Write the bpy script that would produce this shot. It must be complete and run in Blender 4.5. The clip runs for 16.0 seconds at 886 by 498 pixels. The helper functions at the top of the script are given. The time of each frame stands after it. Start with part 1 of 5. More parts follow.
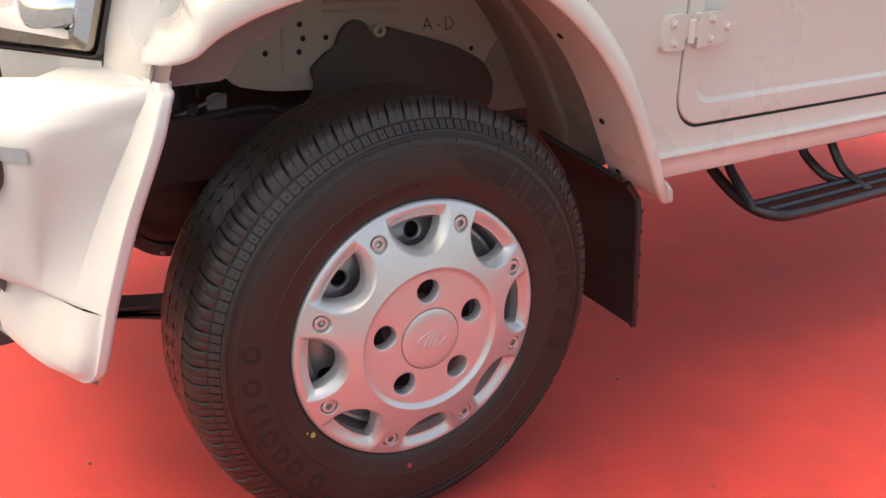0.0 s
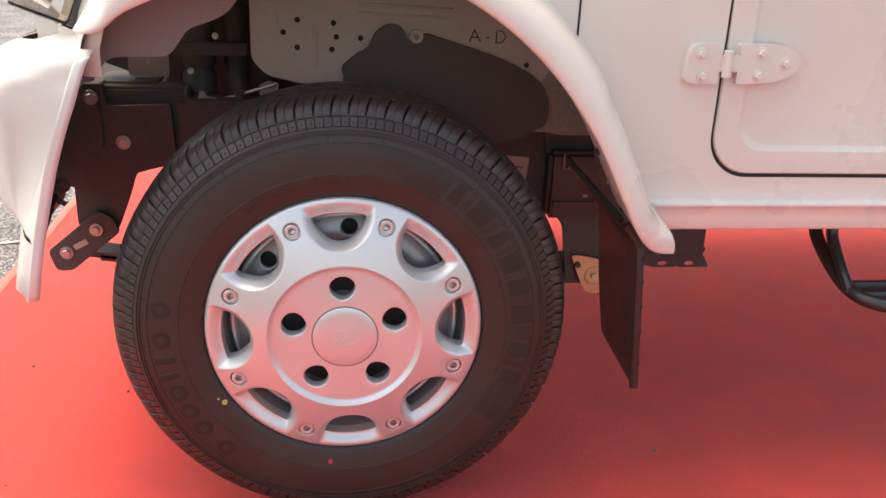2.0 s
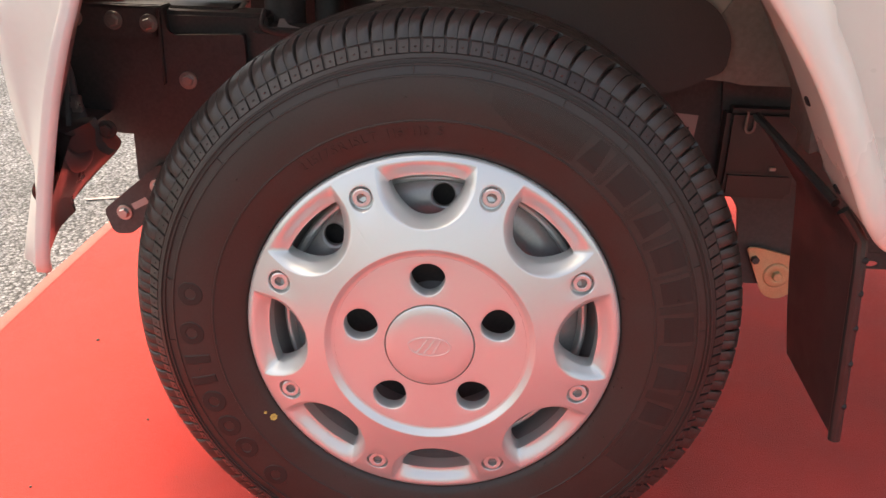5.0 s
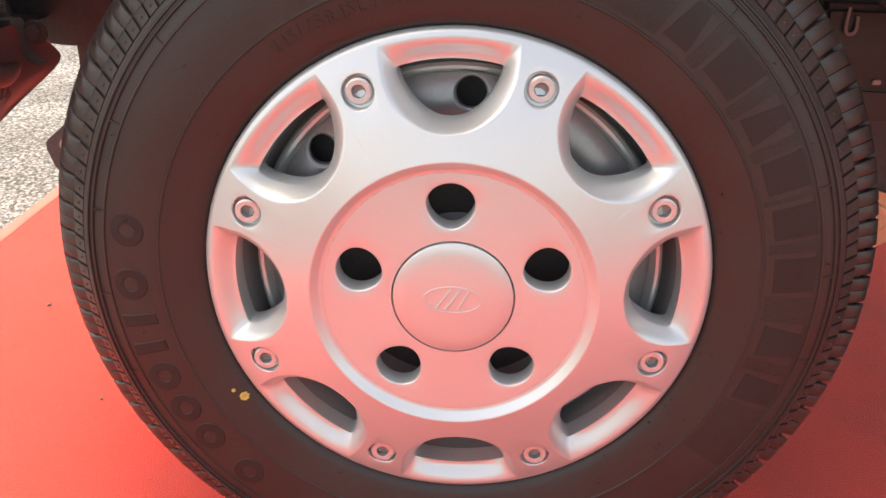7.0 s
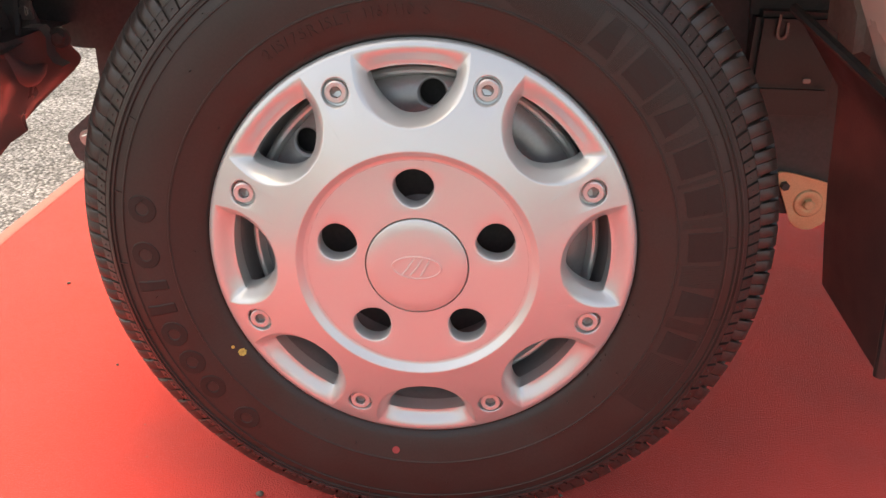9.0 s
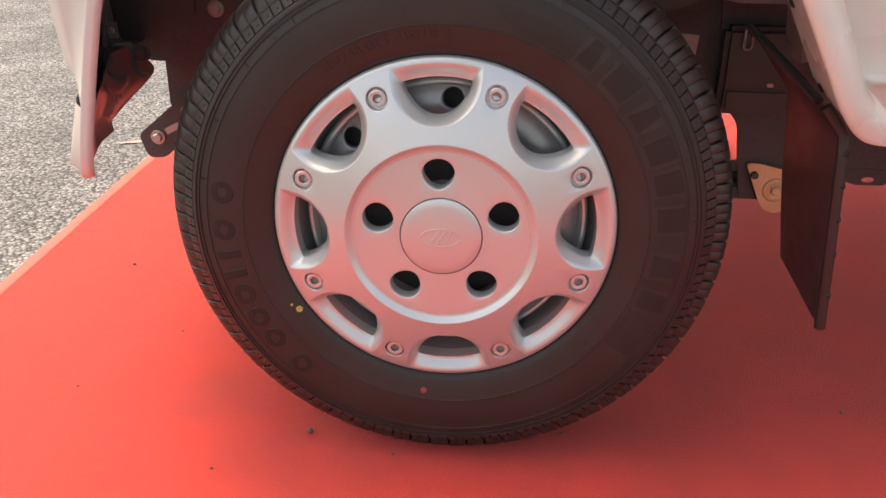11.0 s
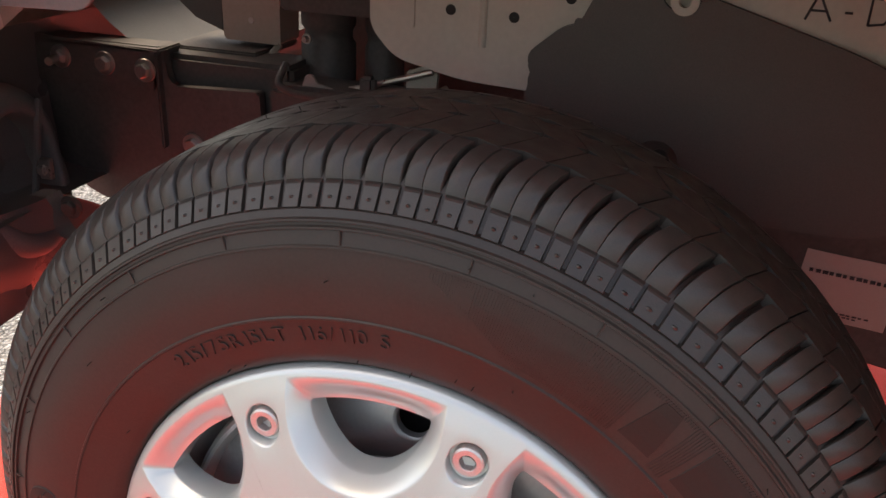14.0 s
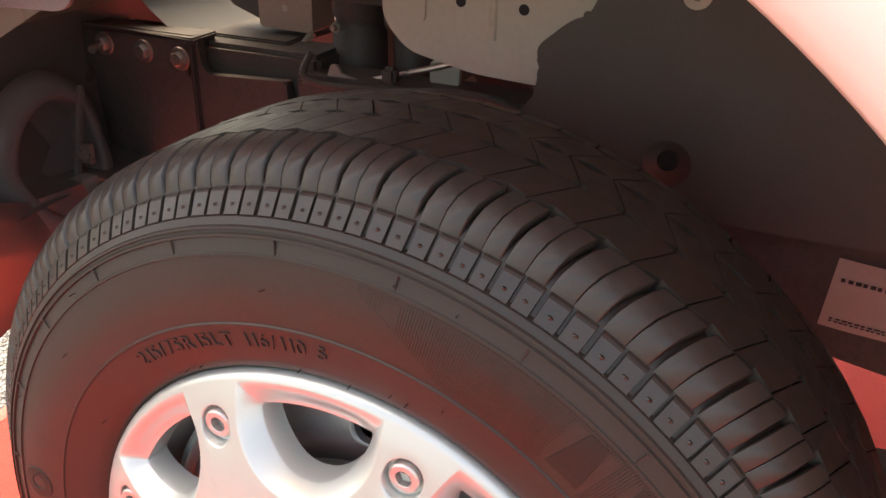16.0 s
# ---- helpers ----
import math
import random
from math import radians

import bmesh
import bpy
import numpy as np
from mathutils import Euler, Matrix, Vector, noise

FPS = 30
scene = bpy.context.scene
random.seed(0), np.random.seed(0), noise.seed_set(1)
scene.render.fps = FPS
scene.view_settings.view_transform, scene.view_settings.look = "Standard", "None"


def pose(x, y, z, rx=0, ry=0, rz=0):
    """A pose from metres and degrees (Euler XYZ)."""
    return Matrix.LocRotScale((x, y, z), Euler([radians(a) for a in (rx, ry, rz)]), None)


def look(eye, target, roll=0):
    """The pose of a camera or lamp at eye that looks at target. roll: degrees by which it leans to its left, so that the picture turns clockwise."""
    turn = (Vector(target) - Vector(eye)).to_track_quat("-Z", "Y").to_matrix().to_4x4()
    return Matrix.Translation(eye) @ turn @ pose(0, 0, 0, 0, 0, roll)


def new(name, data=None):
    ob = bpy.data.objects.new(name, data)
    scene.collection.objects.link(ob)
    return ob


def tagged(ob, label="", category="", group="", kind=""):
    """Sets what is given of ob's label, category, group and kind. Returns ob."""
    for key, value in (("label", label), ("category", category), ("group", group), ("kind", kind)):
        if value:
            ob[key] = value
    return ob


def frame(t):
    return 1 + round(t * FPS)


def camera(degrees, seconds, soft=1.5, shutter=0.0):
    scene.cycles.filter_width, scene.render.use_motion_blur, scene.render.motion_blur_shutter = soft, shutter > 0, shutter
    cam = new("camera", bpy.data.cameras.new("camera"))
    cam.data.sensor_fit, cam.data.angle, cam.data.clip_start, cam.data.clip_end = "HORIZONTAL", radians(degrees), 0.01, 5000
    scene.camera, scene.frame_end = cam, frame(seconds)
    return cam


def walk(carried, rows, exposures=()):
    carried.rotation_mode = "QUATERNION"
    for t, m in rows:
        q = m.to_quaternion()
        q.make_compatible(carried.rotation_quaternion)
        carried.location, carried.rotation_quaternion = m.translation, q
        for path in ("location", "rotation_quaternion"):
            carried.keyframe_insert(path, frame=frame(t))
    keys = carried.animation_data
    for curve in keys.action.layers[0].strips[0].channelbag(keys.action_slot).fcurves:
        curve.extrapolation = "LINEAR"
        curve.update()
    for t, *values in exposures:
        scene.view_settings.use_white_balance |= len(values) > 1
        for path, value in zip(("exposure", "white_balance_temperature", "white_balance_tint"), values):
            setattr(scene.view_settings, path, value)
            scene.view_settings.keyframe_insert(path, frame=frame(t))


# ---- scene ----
cam = camera(53.5, 16.0)
PATH = [
    (0, (-0.636, -1.015, 0.979), (0.381, 0.532, 0.224), 1.1),
    (0.5, (-0.496, -1.186, 0.984), (0.273, 0.483, 0.194), 2.0),
    (1, (-0.331, -1.229, 0.978), (0.256, 0.523, 0.214), 2.6),
    (1.5, (-0.14, -1.201, 0.948), (0.31, 0.601, 0.208), 3.1),
    (2, (-0.029, -1.22, 0.951), (0.236, 0.632, 0.243), 2.6),
    (2.5, (0.036, -1.259, 0.943), (0.027, 0.618, 0.251), 2.1),
    (3, (0.053, -1.253, 0.926), (0.018, 0.623, 0.232), 2.1),
    (3.2, (0.056, -1.247, 0.917), (0.014, 0.626, 0.219), 2.1),
    (5.3, (0.035, -0.81, 0.8), (-0.033, 1.025, 0.008), 1.7),
    (5.5, (0.031, -0.776, 0.779), (-0.041, 1.055, -0.023), 1.6),
    (6, (0.018, -0.705, 0.73), (-0.057, 1.122, -0.081), 1.6),
    (6.5, (0.012, -0.661, 0.705), (-0.058, 1.164, -0.112), 1.6),
    (7, (0.012, -0.651, 0.68), (-0.05, 1.17, -0.145), 1.6),
    (7.5, (0.007, -0.659, 0.678), (-0.056, 1.158, -0.156), 1.6),
    (8, (0.018, -0.69, 0.691), (-0.047, 1.127, -0.143), 1.6),
    (8.5, (0.041, -0.742, 0.706), (-0.026, 1.073, -0.132), 1.7),
    (8.7, (0.051, -0.759, 0.712), (-0.02, 1.054, -0.129), 1.6),
    (10.8, (0.067, -0.923, 0.774), (-0.043, 0.89, -0.062), 1.0),
    (11, (0.064, -0.983, 0.782), (-0.052, 0.828, -0.059), 0.8),
    (11.5, (0.063, -1.024, 0.801), (-0.073, 0.79, -0.028), 0.7),
    (12, (0.058, -0.949, 0.789), (-0.109, 0.869, -0.028), 0.7),
    (12.5, (0.077, -0.832, 0.788), (-0.161, 0.977, -0.032), 0.9),
    (13, (0.105, -0.697, 0.83), (-0.232, 1.102, 0.023), 1.6),
    (13.5, (0.142, -0.562, 0.846), (-0.27, 1.223, 0.044), 1.9),
    (14, (0.161, -0.422, 0.852), (-0.35, 1.332, 0.038), 2.5),
    (14.5, (0.212, -0.371, 0.857), (-0.323, 1.368, 0.028), 2.7),
    (15, (0.237, -0.339, 0.864), (-0.387, 1.359, 0.011), 1.5),
    (15.5, (0.236, -0.323, 0.853), (-0.463, 1.339, -0.014), 0.9),
    (16, (0.246, -0.365, 0.87), (-0.49, 1.275, -0.007), 0.9),
]
EXPOSURES = [(0, 1.39, 8100, 10), (1, 1.36, 8200, 10), (2, 1.72, 8000, 10), (3, 1.45, 7800, 10), (5.5, 1.86, 8700, 10), (6, 1.98, 8800, 10), (7, 2.02, 8900, 10), (8.5, 1.84, 8900, 10), (11, 1.51, 8700, 10), (12, 1.55, 8200, 10), (13.2, 1.24, 8200, 10), (14, 1.78, 8600, 10), (15, 2.48, 9400, 10), (16, 2.32, 9500, 10)]
walk(cam, [(t, look(eye, target, roll)) for t, eye, target, roll in PATH], EXPOSURES)

# ---- light ----
world = bpy.data.worlds.new("sky")
scene.world = world
world.use_nodes = True
sky = world.node_tree.nodes.new("ShaderNodeTexSky")
sky.sky_type, sky.sun_disc = "NISHITA", False
sky.sun_elevation, sky.sun_rotation = radians(64), radians(-60)
sky.air_density, sky.dust_density, sky.ozone_density = 1.0, 4.0, 1.0
world.node_tree.nodes["Background"].inputs["Strength"].default_value = 0.15
world.node_tree.links.new(sky.outputs[0], world.node_tree.nodes["Background"].inputs["Color"])
sun = new("sun", bpy.data.lights.new("sun", "SUN"))
sun.data.energy, sun.data.angle, sun.data.color = 0.74, radians(40), (1.0, 0.95, 0.88)
sun.matrix_world = look((-1.15, 1.15, 2.95), (0, 0, 0))


# ---- materials ----
def material(name, base, rough=0.5, metal=0.0, vary=0.15, scale=40.0, fine=400.0, bump=0.1, coat=0.0, rough_vary=0.1, per_piece=0.0, sheen=0.0, depth=0.001):
    m = bpy.data.materials.new(name)
    m.use_nodes = True
    nt = m.node_tree
    b = nt.nodes["Principled BSDF"]
    co = nt.nodes.new("ShaderNodeTexCoord")
    coarse = nt.nodes.new("ShaderNodeTexNoise")
    coarse.inputs["Scale"].default_value, coarse.inputs["Detail"].default_value = scale, 5
    small = nt.nodes.new("ShaderNodeTexNoise")
    small.inputs["Scale"].default_value, small.inputs["Detail"].default_value = fine, 3
    for n in (coarse, small):
        nt.links.new(co.outputs["Object"], n.inputs["Vector"])
    add = nt.nodes.new("ShaderNodeMath")
    add.operation = "ADD"
    nt.links.new(coarse.outputs["Fac"], add.inputs[0])
    nt.links.new(small.outputs["Fac"], add.inputs[1])
    last = add
    if per_piece:
        info = nt.nodes.new("ShaderNodeObjectInfo")
        more = nt.nodes.new("ShaderNodeMath")
        more.operation, more.inputs[1].default_value = "MULTIPLY_ADD", per_piece
        nt.links.new(info.outputs["Random"], more.inputs[0])
        nt.links.new(add.outputs[0], more.inputs[2])
        last = more
    ramp = nt.nodes.new("ShaderNodeMapRange")
    ramp.inputs["From Min"].default_value, ramp.inputs["From Max"].default_value = 0.6, 1.4
    ramp.inputs["To Min"].default_value, ramp.inputs["To Max"].default_value = 1 - vary, 1 + vary
    nt.links.new(last.outputs[0], ramp.inputs["Value"])
    mul = nt.nodes.new("ShaderNodeVectorMath")
    mul.operation = "SCALE"
    mul.inputs[0].default_value = base
    nt.links.new(ramp.outputs[0], mul.inputs["Scale"])
    nt.links.new(mul.outputs[0], b.inputs["Base Color"])
    rr = nt.nodes.new("ShaderNodeMapRange")
    rr.inputs["From Min"].default_value, rr.inputs["From Max"].default_value = 0.3, 0.7
    rr.inputs["To Min"].default_value, rr.inputs["To Max"].default_value = max(0.02, rough - rough_vary), min(1, rough + rough_vary)
    nt.links.new(coarse.outputs["Fac"], rr.inputs["Value"])
    nt.links.new(rr.outputs[0], b.inputs["Roughness"])
    b.inputs["Metallic"].default_value = metal
    b.inputs["Coat Weight"].default_value, b.inputs["Coat Roughness"].default_value = coat, 0.08
    b.inputs["Sheen Weight"].default_value = sheen
    if bump:
        bp = nt.nodes.new("ShaderNodeBump")
        bp.inputs["Strength"].default_value, bp.inputs["Distance"].default_value = bump, depth
        nt.links.new(small.outputs["Fac"], bp.inputs["Height"])
        nt.links.new(bp.outputs[0], b.inputs["Normal"])
    return m


WHITE = material("white_body_paint", (0.65, 0.597, 0.525), 0.30, vary=0.015, scale=3, fine=60, bump=0, coat=0.3, rough_vary=0.05)
PLASTIC_WHITE = material("white_bumper_paint", (0.60, 0.58, 0.545), 0.40, vary=0.02, scale=5, fine=90, bump=0.03, coat=0.2)
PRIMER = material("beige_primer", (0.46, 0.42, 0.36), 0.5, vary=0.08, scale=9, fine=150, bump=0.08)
PRIMER_DARK = material("dark_brown_primer", (0.30, 0.25, 0.21), 0.6, vary=0.2, scale=14, fine=150, bump=0.1)
SILVER = material("silver_wheel_paint", (0.585, 0.60, 0.585), 0.33, metal=0.56, vary=0.03, scale=6, fine=1500, bump=0.05, rough_vary=0.05, depth=0.0003)
STEEL = material("grey_rim_paint", (0.34, 0.325, 0.32), 0.42, metal=0.5, vary=0.1, scale=12, fine=300, bump=0.05)
RUBBER = material("tyre_rubber", (0.029, 0.0215, 0.0185), 0.46, vary=0.25, scale=14, fine=500, bump=0.12, rough_vary=0.08, depth=0.0005)
TREAD = material("tread_rubber", (0.028, 0.0215, 0.0185), 0.44, vary=0.3, scale=60, fine=700, bump=0.15, per_piece=0.3, depth=0.0005)
SMOOTH_RUBBER = material("smooth_tyre_rubber", (0.022, 0.0170, 0.015), 0.56, vary=0.2, scale=20, fine=500, bump=0.06, depth=0.0004)
for m, level in ((RUBBER, 0.42), (TREAD, 0.55), (SMOOTH_RUBBER, 0.3)):
    m.node_tree.nodes["Principled BSDF"].inputs["Specular IOR Level"].default_value = level
BLACK = material("black_chassis_paint", (0.066, 0.057, 0.054), 0.62, vary=0.3, scale=10, fine=200, bump=0.15)
PLASTIC = material("black_plastic", (0.078, 0.064, 0.058), 0.55, vary=0.2, scale=12, fine=900, bump=0.12, depth=0.0005)
FLAP = material("black_flap_rubber", (0.024, 0.022, 0.021), 0.38, vary=0.25, scale=16, fine=300, bump=0.1)
ZINC = material("yellow_zinc_plate", (0.62, 0.48, 0.29), 0.42, metal=0.5, vary=0.15, scale=50, fine=400, bump=0.05)
BOLT = material("zinc_bolt_metal", (0.45, 0.42, 0.40), 0.35, metal=0.9, vary=0.12, scale=80, fine=600, bump=0.05)
SCREW = material("grey_screw_metal", (0.60, 0.56, 0.54), 0.40, metal=0.6, vary=0.12, scale=90, fine=700, bump=0.05)
SOCKET = material("darkened_metal", (0.36, 0.31, 0.29), 0.5, metal=0.3, vary=0.15, scale=90, fine=700, bump=0.05)
CARPET = material("red_carpet_pile", (0.56, 0.041, 0.031), 0.95, vary=0.26, scale=7, fine=480, bump=0.9, sheen=0.6, depth=0.002)
CARPET.node_tree.nodes["Principled BSDF"].inputs["Sheen Tint"].default_value = (1.0, 0.38, 0.36, 1.0)
CARPET.node_tree.nodes["Principled BSDF"].inputs["Sheen Roughness"].default_value = 0.35
CARPET_EDGE = material("pale_carpet_selvedge", (0.62, 0.17, 0.14), 0.95, vary=0.2, scale=30, fine=900, bump=0.6, depth=0.002)
ASPHALT = material("asphalt", (0.29, 0.29, 0.295), 0.9, vary=0.75, scale=3, fine=300, bump=1.0, depth=0.008)
def stony(m, cells, low, high):
    """Give a material loose stones: cells of uneven tone with dark joints, and matching relief."""
    nt = m.node_tree
    b = nt.nodes["Principled BSDF"]
    co = nt.nodes["Texture Coordinate"]
    cell = nt.nodes.new("ShaderNodeTexVoronoi")
    cell.inputs["Scale"].default_value, cell.inputs["Randomness"].default_value = cells, 1.0
    nt.links.new(co.outputs["Object"], cell.inputs["Vector"])
    grey = nt.nodes.new("ShaderNodeSeparateColor")
    nt.links.new(cell.outputs["Color"], grey.inputs[0])
    tone = nt.nodes.new("ShaderNodeMapRange")
    tone.inputs["To Min"].default_value, tone.inputs["To Max"].default_value = low, high
    nt.links.new(grey.outputs[0], tone.inputs["Value"])
    old = b.inputs["Base Color"].links[0].from_socket
    mul = nt.nodes.new("ShaderNodeVectorMath")
    mul.operation = "SCALE"
    nt.links.new(old, mul.inputs[0])
    nt.links.new(tone.outputs[0], mul.inputs["Scale"])
    joint = nt.nodes.new("ShaderNodeMapRange")
    joint.inputs["From Min"].default_value, joint.inputs["From Max"].default_value = 0.75, 0.25
    joint.inputs["To Min"].default_value, joint.inputs["To Max"].default_value = 0.35, 1.0
    nt.links.new(cell.outputs["Distance"], joint.inputs["Value"])
    last = nt.nodes.new("ShaderNodeVectorMath")
    last.operation = "SCALE"
    nt.links.new(mul.outputs[0], last.inputs[0])
    nt.links.new(joint.outputs[0], last.inputs["Scale"])
    nt.links.new(last.outputs[0], b.inputs["Base Color"])
    bump = b.inputs["Normal"].links[0].from_node
    nt.links.new(joint.outputs[0], bump.inputs["Height"])


stony(ASPHALT, 125, 0.42, 1.62)
STONE = material("grit_stone", (0.13, 0.11, 0.09), 0.9, vary=0.3, scale=200, fine=900, bump=0.2)
PAPER = material("label_paper", (0.44, 0.34, 0.31), 0.6, vary=0.04, scale=20, fine=300, bump=0.03)
INK = material("dark_ink", (0.03, 0.03, 0.035), 0.7, vary=0.2, bump=0)
YELLOW = material("yellow_paint_mark", (0.48, 0.38, 0.09), 0.6, vary=0.4, scale=200, bump=0.1)
SEAL = material("black_door_seal", (0.012, 0.012, 0.012), 0.7, vary=0.2, bump=0.05)
TAPE = material("grey_tape", (0.32, 0.33, 0.35), 0.45, vary=0.08, bump=0.05)


# ---- mesh helpers ----
def finish(ob, mat, smooth=35):
    ob.data.materials.append(mat)
    if smooth:
        for p in ob.data.polygons:
            p.use_smooth = True
        ob.data.set_sharp_from_angle(angle=radians(smooth))
    return ob


def part(name, bm, mat, parent=None, label="", smooth=35, at=None):
    me = bpy.data.meshes.new(name)
    bmesh.ops.remove_doubles(bm, verts=bm.verts, dist=1e-6)
    bmesh.ops.recalc_face_normals(bm, faces=bm.faces)
    bm.to_mesh(me)
    bm.free()
    ob = new(name, me)
    finish(ob, mat, smooth)
    ob.parent = parent
    if at is not None:
        ob.matrix_basis = at
    if label:
        tagged(ob, label)
    return ob


def grid(bm, rows, close_u=False, close_v=False):
    vs = [[bm.verts.new(p) for p in r] for r in rows]
    n, m = len(vs), len(vs[0])
    for i in range(n if close_u else n - 1):
        for j in range(m if close_v else m - 1):
            a, b, c, d = vs[i][j], vs[i][(j + 1) % m], vs[(i + 1) % n][(j + 1) % m], vs[(i + 1) % n][j]
            if len({a, b, c, d}) == 4:
                bm.faces.new((a, b, c, d))
    return vs


def lathe(bm, profile, n=128, cx=0.0, cz=0.0):
    """Turn (radius, y) pairs about an axis along y."""
    rows = [[(cx + r * math.cos(math.tau * i / n), y, cz + r * math.sin(math.tau * i / n)) for r, y in profile] for i in range(n)]
    return grid(bm, rows, close_u=True)


def tube(bm, pts, radius, n=12, caps=True):
    pts = [Vector(p) for p in pts]
    rings, side = [], None
    for i, p in enumerate(pts):
        d = (pts[min(i + 1, len(pts) - 1)] - pts[max(i - 1, 0)]).normalized()
        if side is None:
            side = d.orthogonal().normalized()
        side = (side - d * side.dot(d)).normalized()
        up = d.cross(side)
        rings.append([p + radius * (math.cos(math.tau * k / n) * side + math.sin(math.tau * k / n) * up) for k in range(n)])
    vs = grid(bm, rings, close_v=True)
    if caps:
        bm.faces.new(vs[0])
        bm.faces.new(vs[-1][::-1])


def spline(pts, steps=8):
    """A smooth curve through a few control points."""
    pts = [Vector(p) for p in pts]
    out = []
    for i in range(len(pts) - 1):
        a, b, c, d = pts[max(i - 1, 0)], pts[i], pts[i + 1], pts[min(i + 2, len(pts) - 1)]
        for k in range(steps):
            t = k / steps
            out.append(0.5 * ((2 * b) + (c - a) * t + (2 * a - 5 * b + 4 * c - d) * t * t + (3 * b - a - 3 * c + d) * t ** 3))
    return out + [pts[-1]]


def box(bm, x0, x1, y0, y1, z0, z1, bevel=0.003, m=None):
    got = bmesh.ops.create_cube(bm, size=1)["verts"]
    for v in got:
        v.co = Vector(((x0 + x1) / 2 + v.co.x * (x1 - x0), (y0 + y1) / 2 + v.co.y * (y1 - y0), (z0 + z1) / 2 + v.co.z * (z1 - z0)))
        if m is not None:
            v.co = m @ v.co
    if bevel:
        edges = list({e for v in got for e in v.link_edges})
        bmesh.ops.bevel(bm, geom=edges, offset=bevel, segments=2, affect="EDGES")


def plate(bm, outline, y, thick, bevel=0.0015, axis="y"):
    """A flat plate cut to an outline of (a, b) points, lying across the axis, thick along it."""
    def at(a, b, d):
        return {"y": (a, d, b), "x": (d, a, b), "z": (a, b, d)}[axis]
    f = [bm.verts.new(at(a, b, y)) for a, b in outline]
    g = [bm.verts.new(at(a, b, y + thick)) for a, b in outline]
    bm.faces.new(f)
    bm.faces.new(g[::-1])
    n = len(f)
    sides = [bm.faces.new((f[i], f[(i + 1) % n], g[(i + 1) % n], g[i])) for i in range(n)]
    if bevel:
        edges = [e for v in f for e in v.link_edges if e.other_vert(v) in f]
        bmesh.ops.bevel(bm, geom=list(set(edges)), offset=bevel, segments=2, affect="EDGES", clamp_overlap=True)


def rounded(pts, radius, steps=5):
    """Round the corners of an outline of (a, b) points."""
    out, n = [], len(pts)
    for i in range(n):
        p, a, b = Vector(pts[i]), Vector(pts[i - 1]), Vector(pts[(i + 1) % n])
        r = radius[i] if isinstance(radius, (list, tuple)) else radius
        u, v = (a - p), (b - p)
        r = min(r, 0.48 * u.length, 0.48 * v.length)
        s, e = p + u.normalized() * r, p + v.normalized() * r
        for k in range(steps + 1):
            t = k / steps
            out.append(tuple((1 - t) ** 2 * s + 2 * t * (1 - t) * p + t * t * e))
    return out


def hex_bolt(name, x, y, z, parent, size=0.010, axis="y", washer=True, mat=None, label=""):
    """A flanged hexagon bolt head that faces -y (or along another axis)."""
    bm = bmesh.new()
    if washer:
        lathe(bm, [(0.0001, -0.001), (size * 1.45, -0.001), (size * 1.55, 0.0005), (size * 1.55, 0.002), (size * 1.4, 0.003)], 20)
    pr = [(0.0001, -0.0075), (size * 0.82, -0.0075), (size, -0.0062), (size, 0.002)]
    rows = [[(r * math.cos(math.tau * i / 6 + 0.3), yy, r * math.sin(math.tau * i / 6 + 0.3)) for r, yy in pr] for i in range(6)]
    grid(bm, rows, close_u=True)
    turn = {"y": (0, 0, 0), "x": (0, 0, -90), "z": (90, 0, 0)}[axis]
    return part(name, bm, mat or BOLT, parent, label, smooth=30, at=pose(x, y, z, *turn))


# ---- ground ----
bm = bmesh.new()
s = 2500
grid(bm, [[(-s, -s, -0.006), (-s, s, -0.006)], [(s, -s, -0.006), (s, s, -0.006)]])
ground = tagged(part("ground", bm, ASPHALT, smooth=0), "worn grey asphalt yard with coarse gravel texture", "ground", kind="structure")

bm = bmesh.new()
edge = -0.876
xs = [edge - 0.004, edge, edge + 0.01] + [edge + 0.01 + 0.35 * i for i in range(1, 20)]
ys = [-1.1 + 0.2 * i for i in range(38)]
rows = []
for i, x in enumerate(xs):
    row = []
    for y in ys:
        z = (-0.005, -0.001, 0.0)[i] if i < 3 else 0.0
        wob = 0.004 * noise.noise((x if i > 2 else edge, y * 1.7, 3)) if i < 3 else 0
        row.append((x + wob, y, z))
    rows.append(row)
grid(bm, rows)
carpet = tagged(part("carpet", bm, CARPET, smooth=60), "bright red event carpet laid on the asphalt", "carpet", kind="structure")
bm = bmesh.new()
grid(bm, [[(edge + dx + 0.004 * noise.noise((edge, y * 1.7, 3)) + 0.003 * noise.noise((dx * 50, y * 9, 1)), y, z) for y in [-1.1 + 0.05 * i for i in range(149)]] for dx, z in ((-0.006, -0.003), (-0.003, 0.002), (0.016, 0.0028), (0.021, 0.0005))])
part("carpet_selvedge", bm, CARPET_EDGE, carpet, "pale cut edge of the carpet")

# ---- car ----
car = tagged(new("car"), "white off-road car with silver wheel cover on red carpet", "car")
CZ = 0.350   # wheel centre height
TURN_COVER = 3.0
STEER = -1.13   # the front wheels are turned very slightly


def wheel_at(angle=0.0):
    return pose(0, 0.002, CZ, 0, -angle, STEER)


